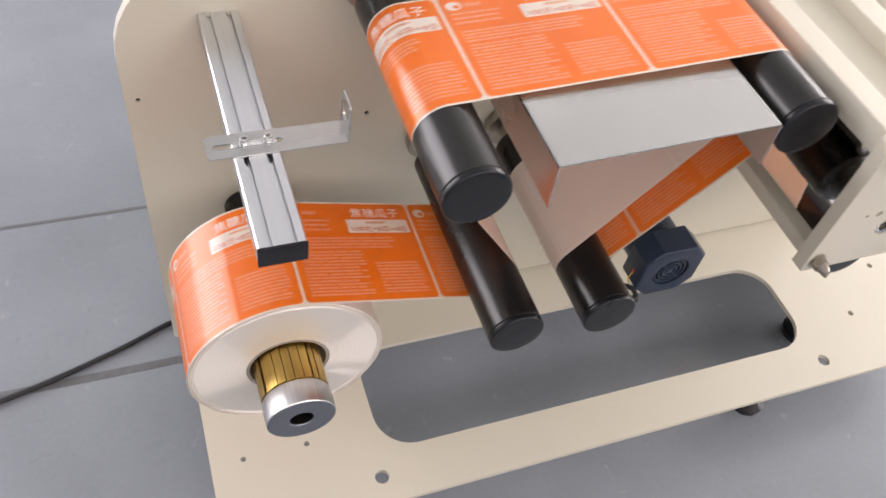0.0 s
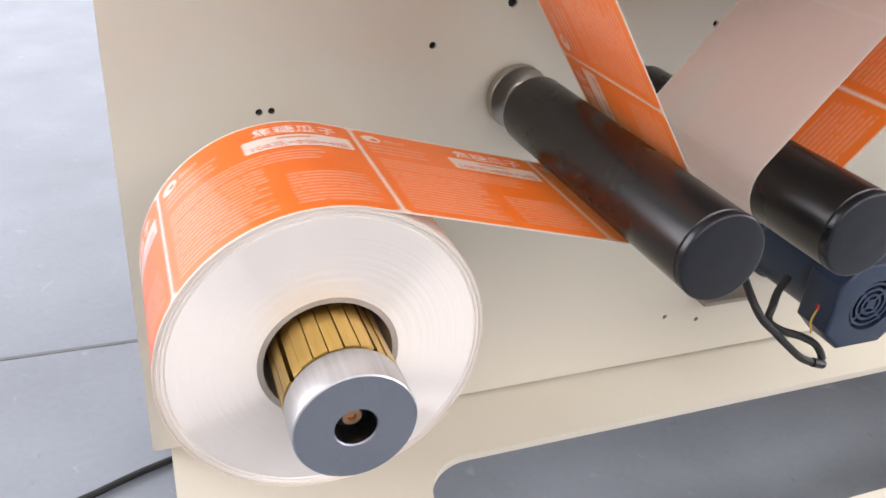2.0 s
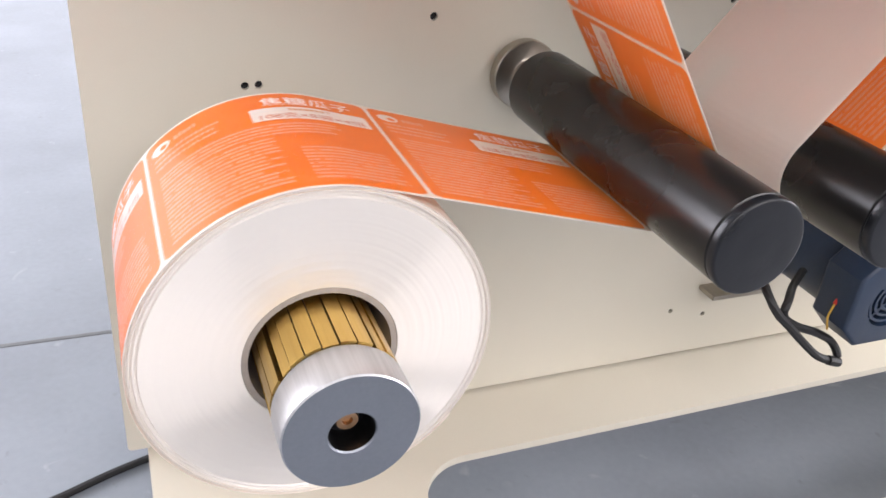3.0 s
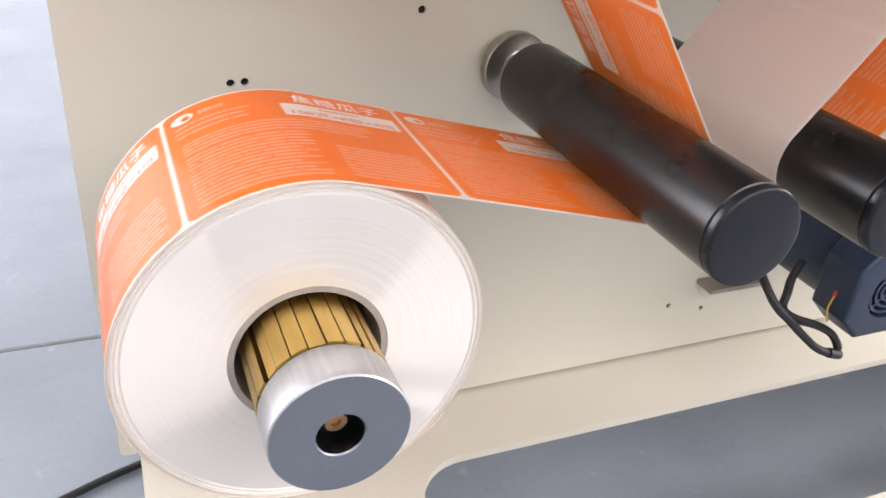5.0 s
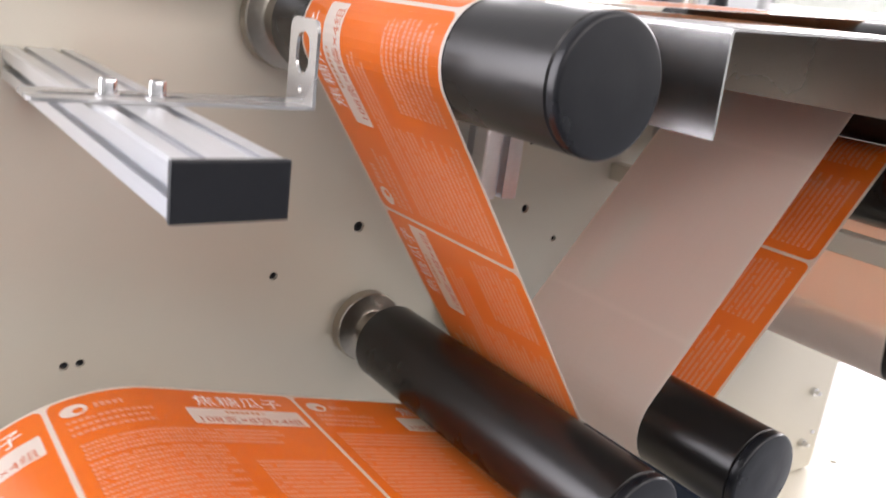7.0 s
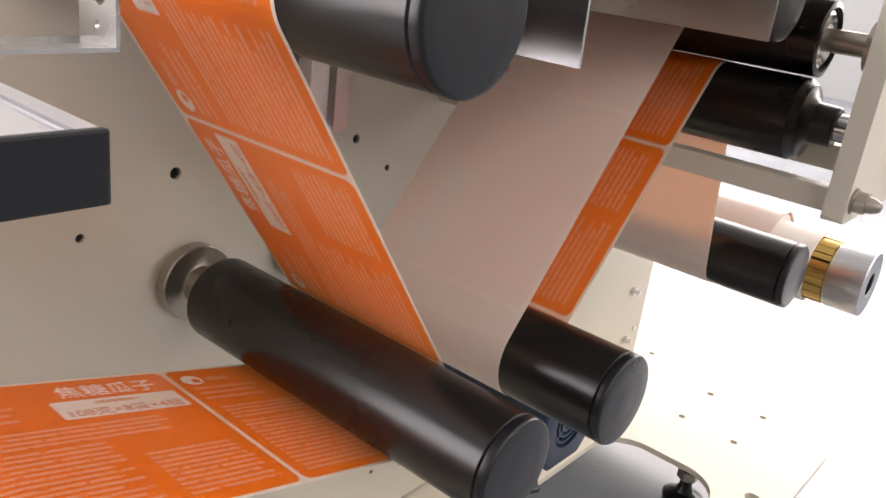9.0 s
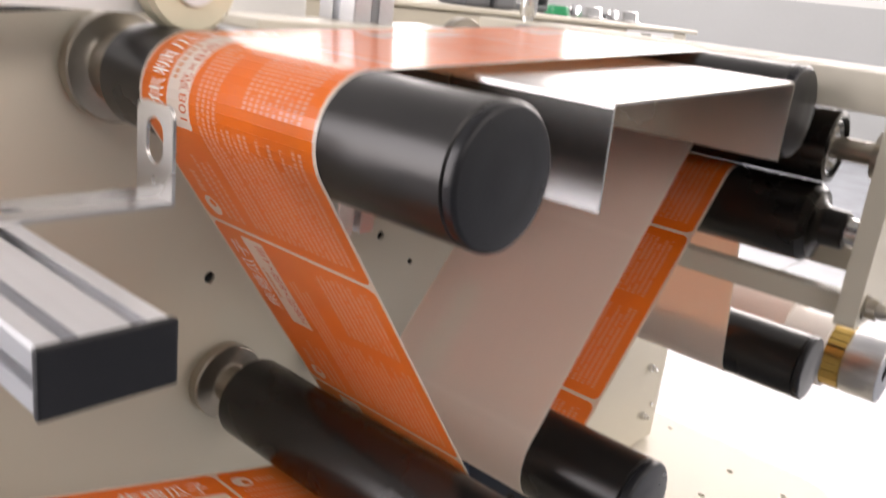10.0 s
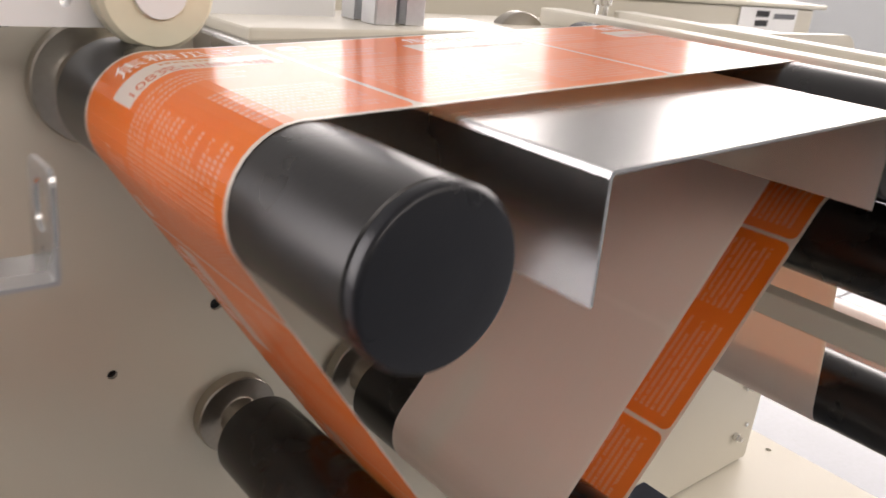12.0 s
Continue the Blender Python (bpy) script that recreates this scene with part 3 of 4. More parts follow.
def steel_cover():
    """An upturned channel of bent sheet over the web's loop."""
    t = thing("sheet_cover", 0.28, -0.15, 0.5585 + BASE, "bent stainless sheet cover under the flat web", "sheet cover")
    w, d, th = 0.0955, 0.0445, 0.0014
    fold = [(-w, -0.0022), (-w + 0.0006, -0.0006), (-w + 0.0022, 0), (w - 0.0022, 0), (w - 0.0006, -0.0006), (w, -0.0022), (w - th, -0.0022), (w - 0.0025, -th), (-w + 0.0025, -th), (-w + th, -0.0022)]
    part("top_sheet", slab(fold, [], -0.138, 0.1495, "y"), STEEL, t, "flat brushed stainless top")
    for side in (-1, 1):
        part("flange", boxed(*sorted((side * w, side * (w - th))), -0.138, 0.1495, -d, -0.0022), STEEL, t, "bent-down stainless flange")
    t.rotation_euler = (0, radians(-2.4), 0)


steel_cover()


def fan_motor():
    t = thing("fan_motor", 0.517, 0, 0.150 + BASE, "navy blue fan-cooled motor with a round vent", "motor")
    out = []
    for k in range(4):
        a = radians(90 * k + 45)
        for da in (-16, 16):
            out.append((0.0505 * math.cos(a + radians(da)), 0.0505 * math.sin(a + radians(da))))
    hole_r = 0.026
    cowl = slab(out, [ring(0, 0, hole_r, 32)], -0.148, -0.108, "y")
    bmesh.ops.bevel(cowl, geom=[e for e in cowl.edges if all(math.hypot(v.co.x, v.co.z) > 0.045 for v in e.verts) and len(e.link_faces) == 2 and e.calc_face_angle(0) > 0.3], offset=0.0035, segments=3, affect="EDGES", profile=0.5)
    part("fan_cowl", cowl, NAVY, t, "navy square cowl with cut corners", True)
    part("housing", lathe([(0, -0.0005), (0.04, -0.0005), (0.04, -0.03), (0.037, -0.032), (0.037, -0.1075), (0, -0.1075)], 40), NAVY, t, "round navy motor housing", True)
    # near-black disc paints the shade behind the vent rings
    part("vent_back", lathe([(0, -0.13), (hole_r - 0.0004, -0.13), (hole_r - 0.0004, -0.128), (0, -0.128)], 32), DARK, t)
    for k, (r0, r1) in enumerate(((0.0, 0.005), (0.0085, 0.011), (0.0145, 0.017), (0.0205, 0.023))):
        prof = [(r0, -0.146), (r1, -0.146), (r1, -0.143), (r0, -0.143)] + ([(r0, -0.146)] if r0 else [])
        part("vent_ring", lathe(prof, 32), NAVY, t)
    for k in range(4):
        bm = boxed(0.004, hole_r + 0.002, -0.1455, -0.1435, -0.0013, 0.0013)
        bmesh.ops.rotate(bm, cent=(0, 0, 0), matrix=Matrix.Rotation(radians(90 * k + 45), 3, "Y"), verts=bm.verts[:])
        part("vent_spoke", bm, NAVY, t)
    bracket = thing("motor_bracket", 0.455, 0, 0.09 + BASE, "small grey steel bracket beneath the motor", "bracket")
    part("arm", boxed(-0.012, 0.052, -0.024, -0.0006, -0.009, -0.004, bevel=0.0008), TURNED, bracket, "flat grey steel arm")
    c = thing("cable_loop", 0.44, -0.13, 0.13 + BASE, "black cable loop with a heat-shrunk end beside the motor", "cable")
    part("cable", tube([(-0.03, 0.03, 0.034), (-0.034, 0.01, 0.024), (-0.028, 0.0, 0.011), (-0.014, -0.004, -0.002), (0.006, -0.004, -0.02), (0.028, -0.006, -0.038), (0.05, -0.006, -0.047), (0.054, -0.004, -0.042), (0.045, 0.0, -0.029), (0.026, 0.002, -0.018), (0.004, 0.006, -0.01), (-0.012, 0.008, 0.002), (-0.008, 0.012, 0.014), (0.008, 0.026, 0.018), (0.03, 0.04, 0.022)], 0.0037), CABLE, c, "black sheathed cable", True)
    part("cable_tip", tube([(0.041, -0.007, -0.044), (0.055, -0.007, -0.049)], 0.0046), CABLE, c, "heat-shrunk black cable end", True)
    part("wire", tube([(0.033, 0.0, 0.012), (0.03, 0.0, 0.0), (0.034, 0.0, -0.012), (0.04, 0.004, -0.018)], 0.0009), YELLOW, c, "thin yellow wire", True)
    part("splice", tube([(0.037, 0.0, 0.024), (0.033, 0.0, 0.012)], 0.002), RED, c, "red wire splice", True)


fan_motor()


def press_arm():
    """The arm over the top roller: white plate, nylon wheel, toothed belt."""
    t = thing("press_wheel_arm", 0.09, -0.055, 0.578 + BASE, "off-white arm with a nylon press wheel and a toothed belt", "press arm")
    part("arm_plate", slab(rounded(-0.078, 0.055, -0.0185, 0.05, [0.018, 0.006, 0.006, 0.018], 8), [ring(0.016, -0.008, 0.0024, 10)], 0.004, 0.012, "y"), WHITE, t, "off-white arm plate")
    wheel = part("nylon_wheel", lathe([(0, 0.003), (0.024, 0.003), (0.0262, 0.0), (0.0266, -0.004), (0.0262, -0.010), (0.024, -0.0125), (0.0125, -0.013), (0.0123, -0.0142), (0.0035, -0.0145), (0.003, -0.012), (0, -0.012)], 56, at=(0.05, 0, 0)), NYLON, t, "cream nylon wheel", True)
    part("wheel_disc", lathe([(0.0121, -0.0143), (0.0119, -0.0152), (0.0034, -0.0152), (0.0034, -0.0143)], 40, at=(0.05, 0, 0)), WHITE, wheel, "white hub disc", True)
    # near-black disc paints the shade of the wheel's bore
    part("wheel_bore", lathe([(0, -0.0149), (0.0033, -0.0149), (0.0033, -0.0142), (0, -0.0142)], 20, at=(0.05, 0, 0)), DARK, wheel, "dark bore")
    part("pivot_screw", lathe([(0, 0.0035), (0.0088, 0.0035), (0.0088, 0.0022), (0.0055, 0.002), (0.0052, -0.004), (0.0046, -0.0046), (0.0028, -0.0046), (0.0026, -0.001), (0, -0.001)], 24, at=(-0.046, 0, 0.001)), CHROME, t, "bright socket screw", True)
    line = [((-0.05 + 0.0235 * math.cos(radians(v)), 0.0235 * math.sin(radians(v))), (math.cos(radians(v)), math.sin(radians(v)))) for v in [60 + 1.5 * k for k in range(141)]]
    line += [((-0.05 + k * 0.0006, -0.0235 + k * 0.00006), (0.0, -1.0)) for k in range(1, 176)]
    bm = bmesh.new()
    last = None
    for k, ((x, z), (nx, nz)) in enumerate(line):
        for tooth in ((k // 2) % 2, ((k + 1) // 2) % 2) if k % 2 else ((k // 2) % 2,):
            out, inn = 0.0003 + 0.0006 * tooth, 0.0008
            now = [bm.verts.new((x + nx * d, y, z + nz * d)) for d, y in ((out, 0.0125), (out, 0.024), (-inn, 0.024), (-inn, 0.0125))]
            if last:
                for i in range(4):
                    bm.faces.new((last[i], last[(i + 1) % 4], now[(i + 1) % 4], now[i]))
            last = now
    bmesh.ops.recalc_face_normals(bm, faces=bm.faces[:])
    part("toothed_belt", bm, BELT, t, "black toothed belt")
    part("belt_pulley", lathe([(0, 0.0245), (0.0222, 0.0245), (0.0222, 0.0122), (0, 0.0122)], 40, at=(-0.05, 0, 0)), TURNED, t, "steel belt pulley", True)


press_arm()


def control_box():
    t = thing("control_box", 0.8, 0.35, BASE, "beige control box with buttons and knobs on top", "control box")
    part("housing", boxed(-0.5, 0.44, -0.15, 0.24, -BASE, 0.567, bevel=0.004), BEIGE, t, "beige sheet-metal housing")
    part("console_top", boxed(-0.5, 0.465, -0.156, 0.25, 0.5675, 0.574, bevel=0.002), BEIGE, t, "overhanging beige console top")
    plate = part("rating_plate", boxed(0.238, 0.388, -0.1525, -0.1503, 0.516, 0.566), WHITE, t, "white rating plate with dark print")
    for k in range(3):
        part("print_bar", boxed(0.278, 0.31, -0.1536, -0.1529, 0.529 + k * 0.0125, 0.537 + k * 0.0125), DARK, plate, "dark print bar")
    part("print_bar", boxed(0.325, 0.38, -0.1536, -0.1529, 0.552, 0.559), GREY, plate, "grey line of print")
    part("print_bar", boxed(0.335, 0.37, -0.1536, -0.1529, 0.525, 0.531), GREY, plate, "grey line of print")
    for name, x, y, mat, r, h, label in (("button", 0.14, -0.09, GREEN, 0.016, 0.013, "green push button"), ("knob", 0.215, -0.09, CHROME, 0.025, 0.017, "round chrome knob"),
                                         ("knob", 0.325, -0.09, CHROME, 0.025, 0.017, "round chrome knob"), ("knob", 0.2, -0.01, CAP, 0.016, 0.034, "black selector knob")):
        part(name, lathe([(0, 0.5745), (r * 1.15, 0.5745), (r * 1.15, 0.577), (r, 0.578), (r * 0.96, 0.573 + h), (r * 0.85, 0.5745 + h), (0, 0.5745 + h)], 28, axis="z", at=(x, y, 0)), mat, t, label, True)
    part("cable_duct", boxed(0.05, 0.33, -0.06, -0.05, 0.5745, 0.584, bevel=0.002), GREY, t, "dark grey cable duct")
    part("hand_grip", boxed(-0.1, -0.052, -0.12, -0.07, 0.5745, 0.596, bevel=0.005), GREY, t, "dark grey moulded grip")
    part("hand_grip", boxed(-0.0505, -0.006, -0.125, -0.065, 0.5745, 0.594, bevel=0.005), GREY, t, "dark grey moulded grip")
    p = thing("sensor_post", 0.522, 0.006, PLATE_TOP + BASE, "bright steel sensor post on the plate's top edge", "sensor")
    part("stem", lathe([(0, 0.0003), (0.0052, 0.0003), (0.0052, 0.018), (0, 0.018)], 20, axis="z"), CHROME, p, "thin bright stem", True)
    part("head", lathe([(0, 0.0182), (0.0072, 0.0182), (0.0076, 0.0195), (0.0076, 0.037), (0, 0.038)], 24, axis="z"), CHROME, p, "bright round sensor head", True)


control_box()


def storage_cabinet():
    t = thing("storage_cabinet", 4.2, 3.7, 0.0, "dark olive-grey steel cabinet standing at the far wall", "cabinet")
    part("body", boxed(-0.45, 0.45, -0.2, 0.24, 0.0, 0.95, bevel=0.006), OLIVE, t, "dark olive sheet-steel body")
    for side in (-1, 1):
        door = part("door", boxed(*sorted((side * 0.003, side * 0.442)), -0.218, -0.2005, 0.06, 0.94, bevel=0.003), OLIVE, t, "dark olive steel door")
        part("handle", boxed(*sorted((side * 0.03, side * 0.045)), -0.24, -0.2185, 0.45, 0.58, bevel=0.003), CHROME, door, "bright bar handle")


storage_cabinet()


def floor_cable():
    c = thing("floor_cable", -0.25, 0.05, 0.0, "black mains cable lying on the grey floor", "cable")
    part("cable", tube([(-0.9, -0.18, 0.0045), (-0.4, -0.09, 0.0045), (-0.09, -0.026, 0.0045), (0.06, 0.017, 0.0045), (0.15, 0.051, 0.0045), (0.3, 0.09, 0.0045), (0.6, 0.14, 0.0045)], 0.0038), CABLE, c, "black sheathed cable", True)
    for y in (0.036,):
        j = part("floor_joint", boxed(-1.2, 0.4, y - 0.006, y + 0.006, -0.01, 0.0007), JOINT)
        tagged(j, "dark filled joint line in the grey floor", "floor joint", kind="structure")


floor_cable()

# ---- the label web ----


def tangent(a, b):
    """Where the web leaves circle a and meets circle b, and its heading."""
    (x1, z1, r1, s1), (x2, z2, r2, s2) = a, b
    th = math.atan2(z2 - z1, x2 - x1) + math.asin((s2 * r2 - s1 * r1) / math.hypot(x2 - x1, z2 - z1))
    nx, nz = -math.sin(th), math.cos(th)
    return (x1 + s1 * r1 * nx, z1 + s1 * r1 * nz), (x2 + s2 * r2 * nx, z2 + s2 * r2 * nz), th


def web_route():
    runs, s = [], 0.0
    legs = [tangent(a, b) for a, b in zip(NODES, NODES[1:])]
    for i, (p, q, th) in enumerate(legs):
        length = math.hypot(q[0] - p[0], q[1] - p[1])
        runs.append(("line", s, s + length, p, th))
        s += length
        if i + 1 < len(legs):
            x, z, r, sg = NODES[i + 1]
            turn = ((th - legs[i + 1][2]) * sg) % math.tau
            runs.append(("arc", s, s + turn * r, (x, z, r, sg), th))
            s += turn * r
    return runs, s


ROUTE, ROUTE_END = web_route()
THICK = 0.0003
STRETCH = 0.011
HIDE = -0.42  # beyond this way back on the roll the web lies under its last turn


def web_pose(s):
    """The pose of a web piece whose middle is s metres past the roll. The tension draws the web out a little over its upper loop."""
    s += STRETCH * min(1.0, max(0.0, (s - ROUTE[4][1]) / (ROUTE[6][2] - STRETCH - ROUTE[4][1])))
    if s < 0:
        x, z, r, _ = NODES[0]
        th = ROUTE[0][4] - s / r
        if s < HIDE:
            r -= 0.0018
            r -= max(0.0, (HIDE - s)) * THICK / (math.tau * r)
        px, pz = x - r * math.sin(th), z + r * math.cos(th)
    elif s > ROUTE_END:
        x, z, r, _ = NODES[-1]
        th = ROUTE[-1][4] + (s - ROUTE_END) / r
        r -= (s - ROUTE_END) * THICK / (math.tau * r) * 1.2
        px, pz = x + r * math.sin(th), z - r * math.cos(th)
    else:
        for kind, a, b, d, th in ROUTE:
            if s <= b:
                break
        if kind == "line":
            px, pz = d[0] + (s - a) * math.cos(th), d[1] + (s - a) * math.sin(th)
        else:
            x, z, r, sg = d
            th -= sg * (s - a) / r
            px, pz = x - sg * r * math.sin(th), z + sg * r * math.cos(th)
    drift = -0.003 * min(1.0, max(0.0, (s - 0.53) / 0.6))
    return pose(px, drift, pz + BASE, 0, -math.degrees(th), 0)


WIDE = WEB_Y1 - WEB_Y0
PIECES = 32
STEP = PITCH / PIECES


def node_math(tree, op, a, b=None, c=None):
    n = tree.nodes.new("ShaderNodeMath")
    n.operation = op
    for i, v in enumerate((a, b, c)):
        if v is None:
            continue
        if isinstance(v, (int, float)):
            n.inputs[i].default_value = v
        else:
            tree.links.new(v, n.inputs[i])
    return n.outputs[0]


def label_material():
    """Glossy orange label print on white stock: rounded label, white panel, mark, small print as broken bars. u, v in metres from the UV map."""
    m = bpy.data.materials.new("orange_label_print")
    m.use_nodes = True
    t = m.node_tree
    b = t.nodes["Principled BSDF"]
    uv = t.nodes.new("ShaderNodeUVMap")
    uv.uv_map = "label"
    sep = t.nodes.new("ShaderNodeSeparateXYZ")
    t.links.new(uv.outputs[0], sep.inputs[0])
    u = node_math(t, "MULTIPLY", sep.outputs[0], PITCH)
    v = node_math(t, "MULTIPLY", sep.outputs[1], WIDE)

    def f(op, *a):
        return node_math(t, op, *a)

    def rect(u0, u1, v0, v1, r=0.0, uu=None, vv=None):
        """1 inside a rectangle with round corners."""
        du = f("SUBTRACT", f("ABSOLUTE", f("SUBTRACT", uu or u, (u0 + u1) / 2)), (u1 - u0) / 2 - r)
        dv = f("SUBTRACT", f("ABSOLUTE", f("SUBTRACT", vv or v, (v0 + v1) / 2)), (v1 - v0) / 2 - r)
        if r == 0:
            return f("MULTIPLY", f("LESS_THAN", du, 0.0), f("LESS_THAN", dv, 0.0))
        du, dv = f("MAXIMUM", du, 0.0), f("MAXIMUM", dv, 0.0)
        return f("LESS_THAN", f("SQRT", f("ADD", f("MULTIPLY", du, du), f("MULTIPLY", dv, dv))), r)

    def disc(cu, cv, r, squash=1.0):
        a, c = f("SUBTRACT", u, cu), f("MULTIPLY", f("SUBTRACT", v, cv), squash)
        return f("LESS_THAN", f("ADD", f("MULTIPLY", a, a), f("MULTIPLY", c, c)), r * r)

    def noise_at(su, sv, seed):
        comb = t.nodes.new("ShaderNodeCombineXYZ")
        t.links.new(f("MULTIPLY", u, su), comb.inputs[0])
        t.links.new(f("MULTIPLY", v, sv), comb.inputs[1])
        comb.inputs[2].default_value = seed
        n = t.nodes.new("ShaderNodeTexNoise")
        n.inputs["Scale"].default_value, n.inputs["Detail"].default_value = 1.0, 1.0
        t.links.new(comb.outputs[0], n.inputs["Vector"])
        return n.outputs["Fac"]

    def lines(u0, u1, v0, v1, pitch, fill, seed, ragged=0.3):
        """Rows of small print as bars, broken into words, with ragged right ends."""
        row = f("DIVIDE", f("SUBTRACT", v, v0), pitch)
        bar = f("LESS_THAN", f("ABSOLUTE", f("SUBTRACT", f("FRACT", row), 0.5)), fill / 2)
        wn = t.nodes.new("ShaderNodeTexWhiteNoise")
        wn.noise_dimensions = "1D"
        t.links.new(f("ADD", f("FLOOR", row), seed), wn.inputs["W"])
        end = f("SUBTRACT", u1, f("MULTIPLY", f("POWER", wn.outputs["Value"], 3.0), (u1 - u0) * ragged))
        cell = f("LESS_THAN", f("FRACT", f("DIVIDE", u, pitch * 0.52)), 0.74)
        words = f("MULTIPLY", f("GREATER_THAN", noise_at(260.0, 1.0 / pitch, seed), 0.36), cell)
        ink = f("MULTIPLY", f("MULTIPLY", bar, words), rect(u0, u1, v0, v1))
        return f("MULTIPLY", ink, f("LESS_THAN", u, end))

    inside = rect(0.0013, PITCH - 0.0013, 0.0020, WIDE - 0.0020, 0.005)
    panel = rect(0.066, 0.1345, 0.0865, 0.1045, 0.0012)
    mark = f("MULTIPLY", disc(0.0125, 0.1135, 0.0066, 1.15), f("SUBTRACT", 1.0, disc(0.0145, 0.1125, 0.0026, 1.0)))
    white = f("MAXIMUM", panel, mark)
    for spec in ((0.022, 0.036, 0.1105, 0.1165, 0.006, 0.8, 3.0, 0.0),
                 (0.007, 0.052, 0.088, 0.106, 0.0060, 0.42, 7.0, 0.55),
                 (0.008, 0.112, 0.0655, 0.0817, 0.0040, 0.52, 31.0, 0.25),
                 (0.008, 0.073, 0.008, 0.064, 0.0040, 0.52, 11.0, 0.22),
                 (0.083, 0.132, 0.009, 0.049, 0.0040, 0.52, 23.0, 0.2)):
        white = f("MAXIMUM", white, f("MULTIPLY", lines(*spec), 0.36))
    small = lines(0.088, 0.112, 0.0975, 0.1035, 0.006, 0.5, 41.0, 0.0)
    wear = noise_at(60.0, 60.0, 2.0)
    orange = t.nodes.new("ShaderNodeMix")
    orange.data_type = "RGBA"
    orange.inputs["A"].default_value, orange.inputs["B"].default_value = (0.92, 0.158, 0.001, 1), (0.96, 0.202, 0.002, 1)
    t.links.new(wear, orange.inputs["Factor"])
    layers = orange.outputs["Result"]
    for mask, colour in ((white, (0.84, 0.78, 0.72, 1)), (f("MULTIPLY", small, panel), (0.75, 0.32, 0.16, 1)), (f("SUBTRACT", 1.0, inside), (0.80, 0.74, 0.67, 1))):
        mix = t.nodes.new("ShaderNodeMix")
        mix.data_type = "RGBA"
        t.links.new(mask, mix.inputs["Factor"])
        t.links.new(layers, mix.inputs["A"])
        mix.inputs["B"].default_value = colour
        layers = mix.outputs["Result"]
    t.links.new(layers, b.inputs["Base Color"])
    b.inputs["Roughness"].default_value = 0.4
    b.inputs["Specular IOR Level"].default_value = 0.2
    b.inputs["Coat Weight"].default_value = 0.75
    b.inputs["Coat Roughness"].default_value = 0.15
    b.inputs["Coat IOR"].default_value = 1.62
    # light from behind glows faintly through the paper
    tr = t.nodes.new("ShaderNodeBsdfTranslucent")
    through_paper = t.nodes.new("ShaderNodeMix")
    through_paper.data_type = "RGBA"
    through_paper.inputs["Factor"].default_value = 0.65
    t.links.new(layers, through_paper.inputs["A"])
    through_paper.inputs["B"].default_value = (1.0, 0.7, 0.36, 1)
    t.links.new(through_paper.outputs["Result"], tr.inputs["Color"])
    mx = t.nodes.new("ShaderNodeMixShader")
    mx.inputs[0].default_value = 0.34
    t.links.new(b.outputs[0], mx.inputs[1])
    t.links.new(tr.outputs[0], mx.inputs[2])
    t.links.new(mx.outputs[0], t.nodes["Material Output"].inputs[0])
    return m


def liner_material():
    """The back of the web: glassine that lets the orange labels show through."""
    m = material("glassine_liner", (0.93, 0.87, 0.79), 0.3, grain=0.02, scale=200, stain=0.04, stain_scale=12, coat=1.0)
    t = m.node_tree
    b = t.nodes["Principled BSDF"]
    uv = t.nodes.new("ShaderNodeUVMap")
    uv.uv_map = "label"
    sep = t.nodes.new("ShaderNodeSeparateXYZ")
    t.links.new(uv.outputs[0], sep.inputs[0])
    b.inputs["Coat IOR"].default_value, b.inputs["Coat Roughness"].default_value = 1.45, 0.3
    edges = []
    for axis, size in ((0, PITCH), (1, WIDE)):
        near = node_math(t, "ABSOLUTE", node_math(t, "SUBTRACT", node_math(t, "MULTIPLY", sep.outputs[axis], size), size / 2))
        edges.append(node_math(t, "MAXIMUM", node_math(t, "SUBTRACT", near, size / 2 - 0.0018 - 0.005), 0.0))
    gap = node_math(t, "GREATER_THAN", node_math(t, "ADD", node_math(t, "MULTIPLY", edges[0], edges[0]), node_math(t, "MULTIPLY", edges[1], edges[1])), 0.005 * 0.005)
    plain = b.inputs["Base Color"].links[0].from_socket
    mix = t.nodes.new("ShaderNodeMix")
    mix.data_type = "RGBA"
    t.links.new(gap, mix.inputs["Factor"])
    t.links.new(plain, mix.inputs["A"])
    mix.inputs["B"].default_value = (0.97, 0.90, 0.82, 1)
    t.links.new(mix.outputs["Result"], b.inputs["Base Color"])
    tr = t.nodes.new("ShaderNodeBsdfTranslucent")
    tr.inputs["Color"].default_value = (1.0, 0.93, 0.84, 1)
    mx = t.nodes.new("ShaderNodeMixShader")
    mx.inputs[0].default_value = 0.37
    t.links.new(b.outputs[0], mx.inputs[1])
    t.links.new(tr.outputs[0], mx.inputs[2])
    t.links.new(mx.outputs[0], t.nodes["Material Output"].inputs[0])
    return m


LABEL, LINER = label_material(), liner_material()
TITLE = material("white_title_ink", (0.84, 0.78, 0.72), 0.35)
FIGURE = material("red_brown_ink", (0.62, 0.16, 0.06), 0.4)


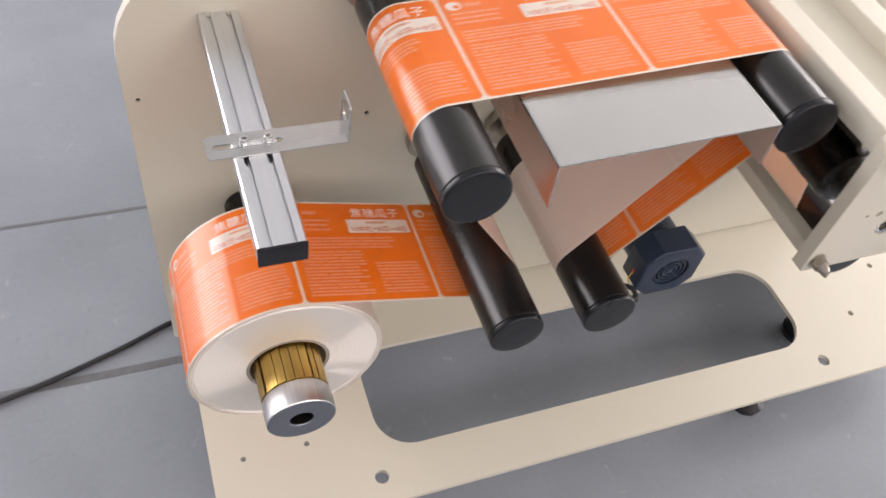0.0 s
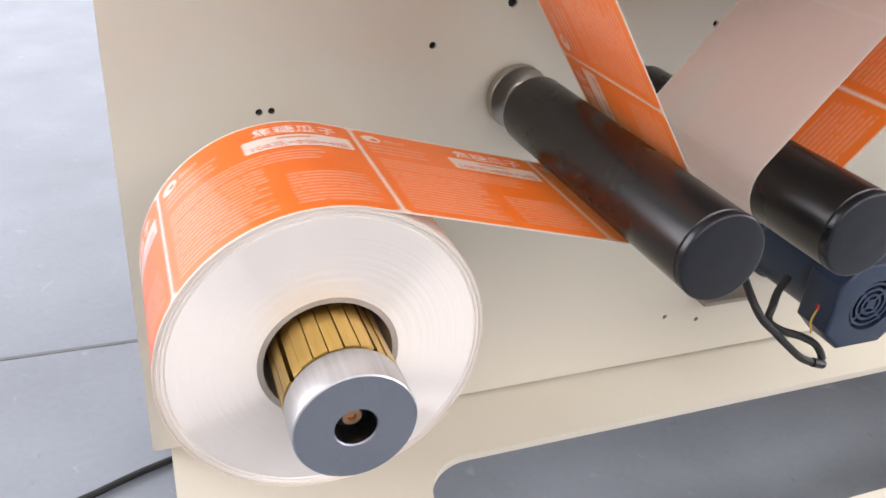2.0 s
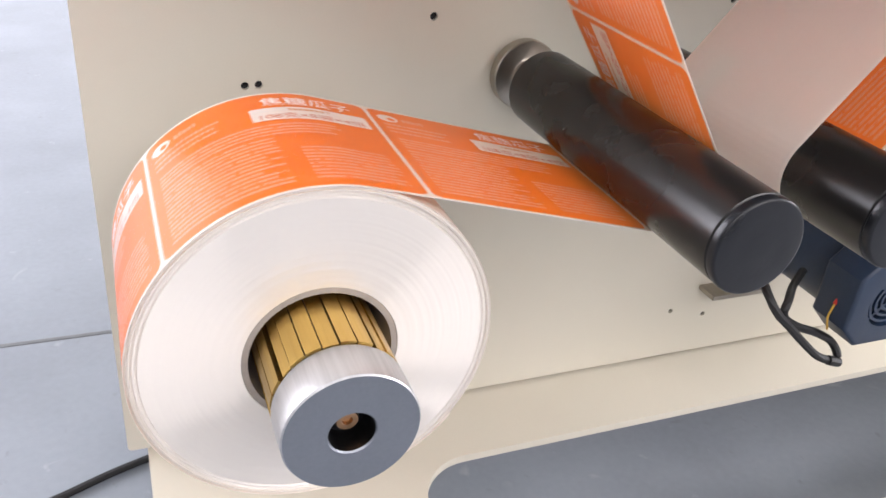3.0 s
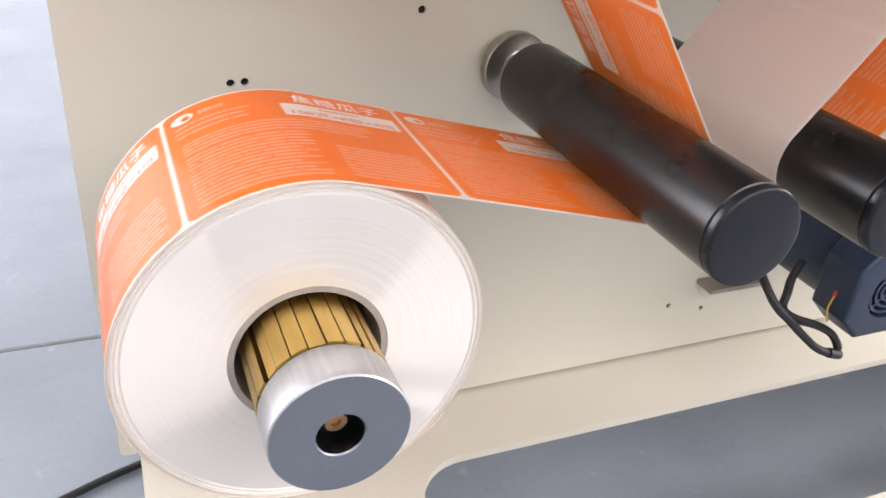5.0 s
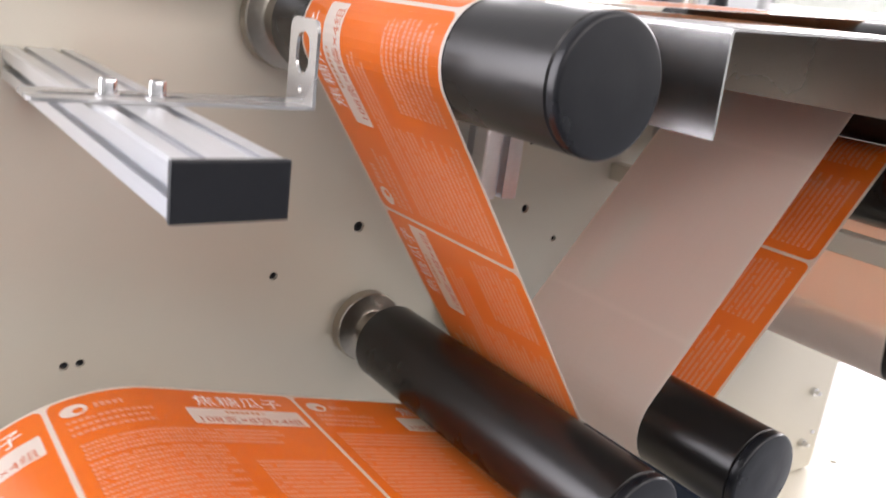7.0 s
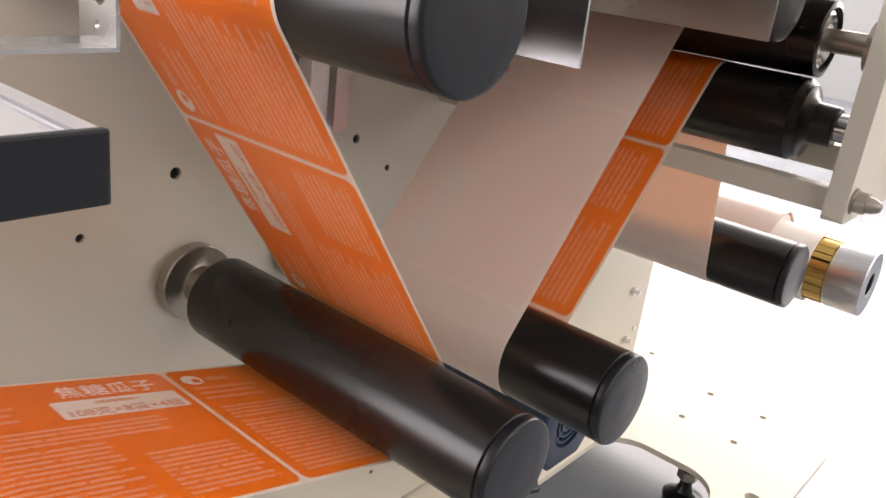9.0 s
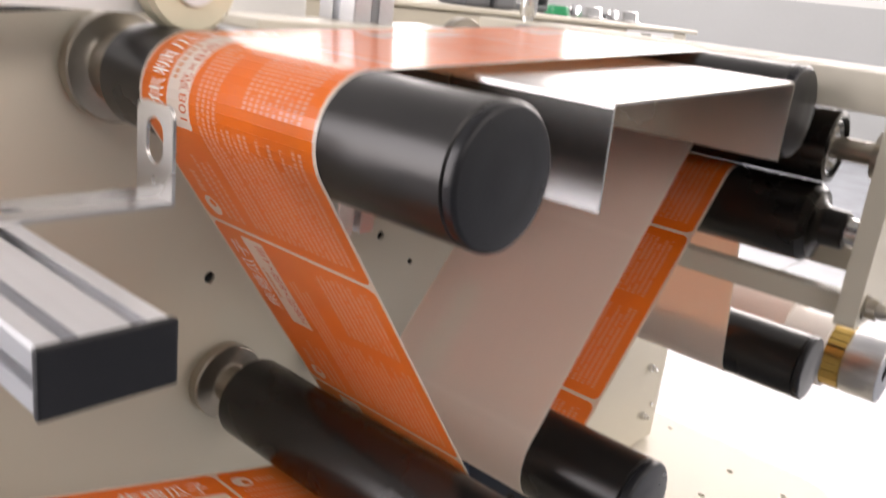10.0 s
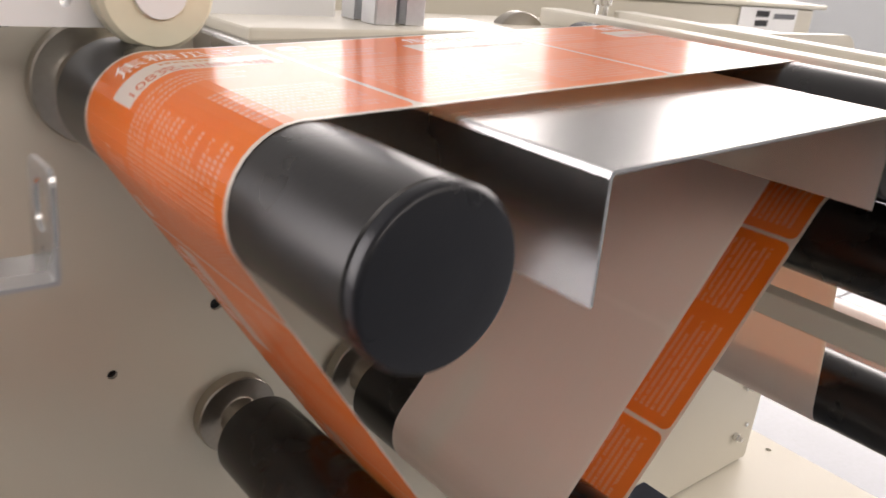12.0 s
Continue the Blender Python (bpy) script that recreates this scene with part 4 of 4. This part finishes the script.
def text_mesh(words, size, u0, u1, v0, mat_index):
    """The glyphs of a line of writing as flat triangles between u0 and u1."""
    c = bpy.data.curves.new("writing", "FONT")
    c.body, c.size = words, size
    ob = bpy.data.objects.new("writing", c)
    scene.collection.objects.link(ob)
    deps = bpy.context.evaluated_depsgraph_get()
    mesh = ob.evaluated_get(deps).to_mesh()
    bm = bmesh.new()
    bm.from_mesh(mesh)
    ob.evaluated_get(deps).to_mesh_clear()
    bpy.data.objects.remove(ob)
    bpy.data.curves.remove(c)
    xs = [v.co.x for v in bm.verts]
    k = (u1 - u0) / (max(xs) - min(xs))
    lo = min(xs)
    for v in bm.verts:
        v.co = Vector((u0 + (v.co.x - lo) * k, v0 + v.co.y, 0))
    for f in bm.faces:
        f.material_index = mat_index
    return bm


WRITING = [text_mesh("焦糖瓜子", 0.0135, 0.074, 0.128, 0.1085, 2), text_mesh("108克×8袋×4组", 0.0082, 0.0705, 0.1315, 0.0885, 3)]


def web_pieces():
    """One short mesh for each step along a label; its writing is cut to fit."""
    meshes = []
    for k in range(PIECES):
        a, b = k * STEP, (k + 1) * STEP
        bm = bmesh.new()
        uv = bm.loops.layers.uv.new("label")
        h = STEP / 2 + 0.00008
        top, low = 0.00012, -0.00008
        corners = [(-h, WEB_Y0), (h, WEB_Y0), (h, WEB_Y1), (-h, WEB_Y1)]
        up = [bm.verts.new((x, y, top)) for x, y in corners]
        dn = [bm.verts.new((x, y, low)) for x, y in corners]
        bm.faces.new(up)
        bm.faces.new(dn[::-1]).material_index = 1
        for i in range(4):
            bm.faces.new((dn[i], dn[(i + 1) % 4], up[(i + 1) % 4], up[i])).material_index = 4
        for line in WRITING:
            cut = line.copy()
            for place, side in ((a, 1), (b, -1)):
                if cut.verts:
                    bmesh.ops.bisect_plane(cut, geom=cut.verts[:] + cut.edges[:] + cut.faces[:], plane_co=(place, 0, 0), plane_no=(-side, 0, 0), clear_outer=True)
            made = {v: bm.verts.new((v.co.x - (a + b) / 2, WEB_Y0 + v.co.y, top + 0.00008)) for v in cut.verts}
            for f in cut.faces:
                g = bm.faces.new([made[v] for v in f.verts])
                g.material_index = f.material_index
                g.normal_update()
                if g.normal.z < 0:
                    g.normal_flip()
            cut.free()
        for f in bm.faces:
            for l in f.loops:
                l[uv].uv = (((a + b) / 2 + l.vert.co.x) / PITCH, (l.vert.co.y - WEB_Y0) / WIDE)
        mesh = bpy.data.meshes.new("web_piece")
        bm.to_mesh(mesh)
        bm.free()
        for m in (LABEL, LINER, TITLE, FIGURE, PAPER):
            mesh.materials.append(m)
        meshes.append(mesh)
    for line in WRITING:
        line.free()
    return meshes


def build_web():
    """All pieces of the web, from the last wound on the rewind roll to those still under the roll's outer turn."""
    web = thing("label_web", 0, 0, 0, "running web of orange printed labels on a glassine backing", "label web")
    meshes = web_pieces()
    lo = HIDE - SPEED * 12.0 - 0.02
    first, last = math.floor((lo - PHASE) / STEP), math.ceil((ROUTE_END + 0.28 - PHASE) / STEP)
    pieces = []
    for i in range(first, last):
        ob = new("web_piece", meshes[i % PIECES])
        ob.parent = web
        pieces.append((ob, PHASE + (i + 0.5) * STEP))
    return pieces


pieces = build_web()


def motions():
    """The web runs at one speed; rolls and rollers turn with it."""
    bends = [(a, b) for kind, a, b, _, _ in ROUTE if kind == "arc"] + [(-0.1, 0.0), (ROUTE_END, ROUTE_END + 0.05)]
    for ob, s0 in pieces:
        rows, k = [], 0
        while k <= 360:
            s = s0 + SPEED * k / 30
            rows.append((k / 30, web_pose(s)))
            near = any(a - 0.035 < s < b + 0.02 for a, b in bends)
            k += 1 if near else 2 if k % 3 else 3
            while not near and k % 3 and k < 360:
                k += 1
        walk(ob, rows)
    for ob, r, turn in turning:
        at = ob.location.copy()
        step = 0.1 if r < 0.05 else 0.2
        n = round(12.0 / step)
        walk(ob, [(k * step, Matrix.Translation(at) @ pose(0, 0, 0, 0, math.degrees(turn * SPEED * k * step / r), 0)) for k in range(n + 1)])


motions()
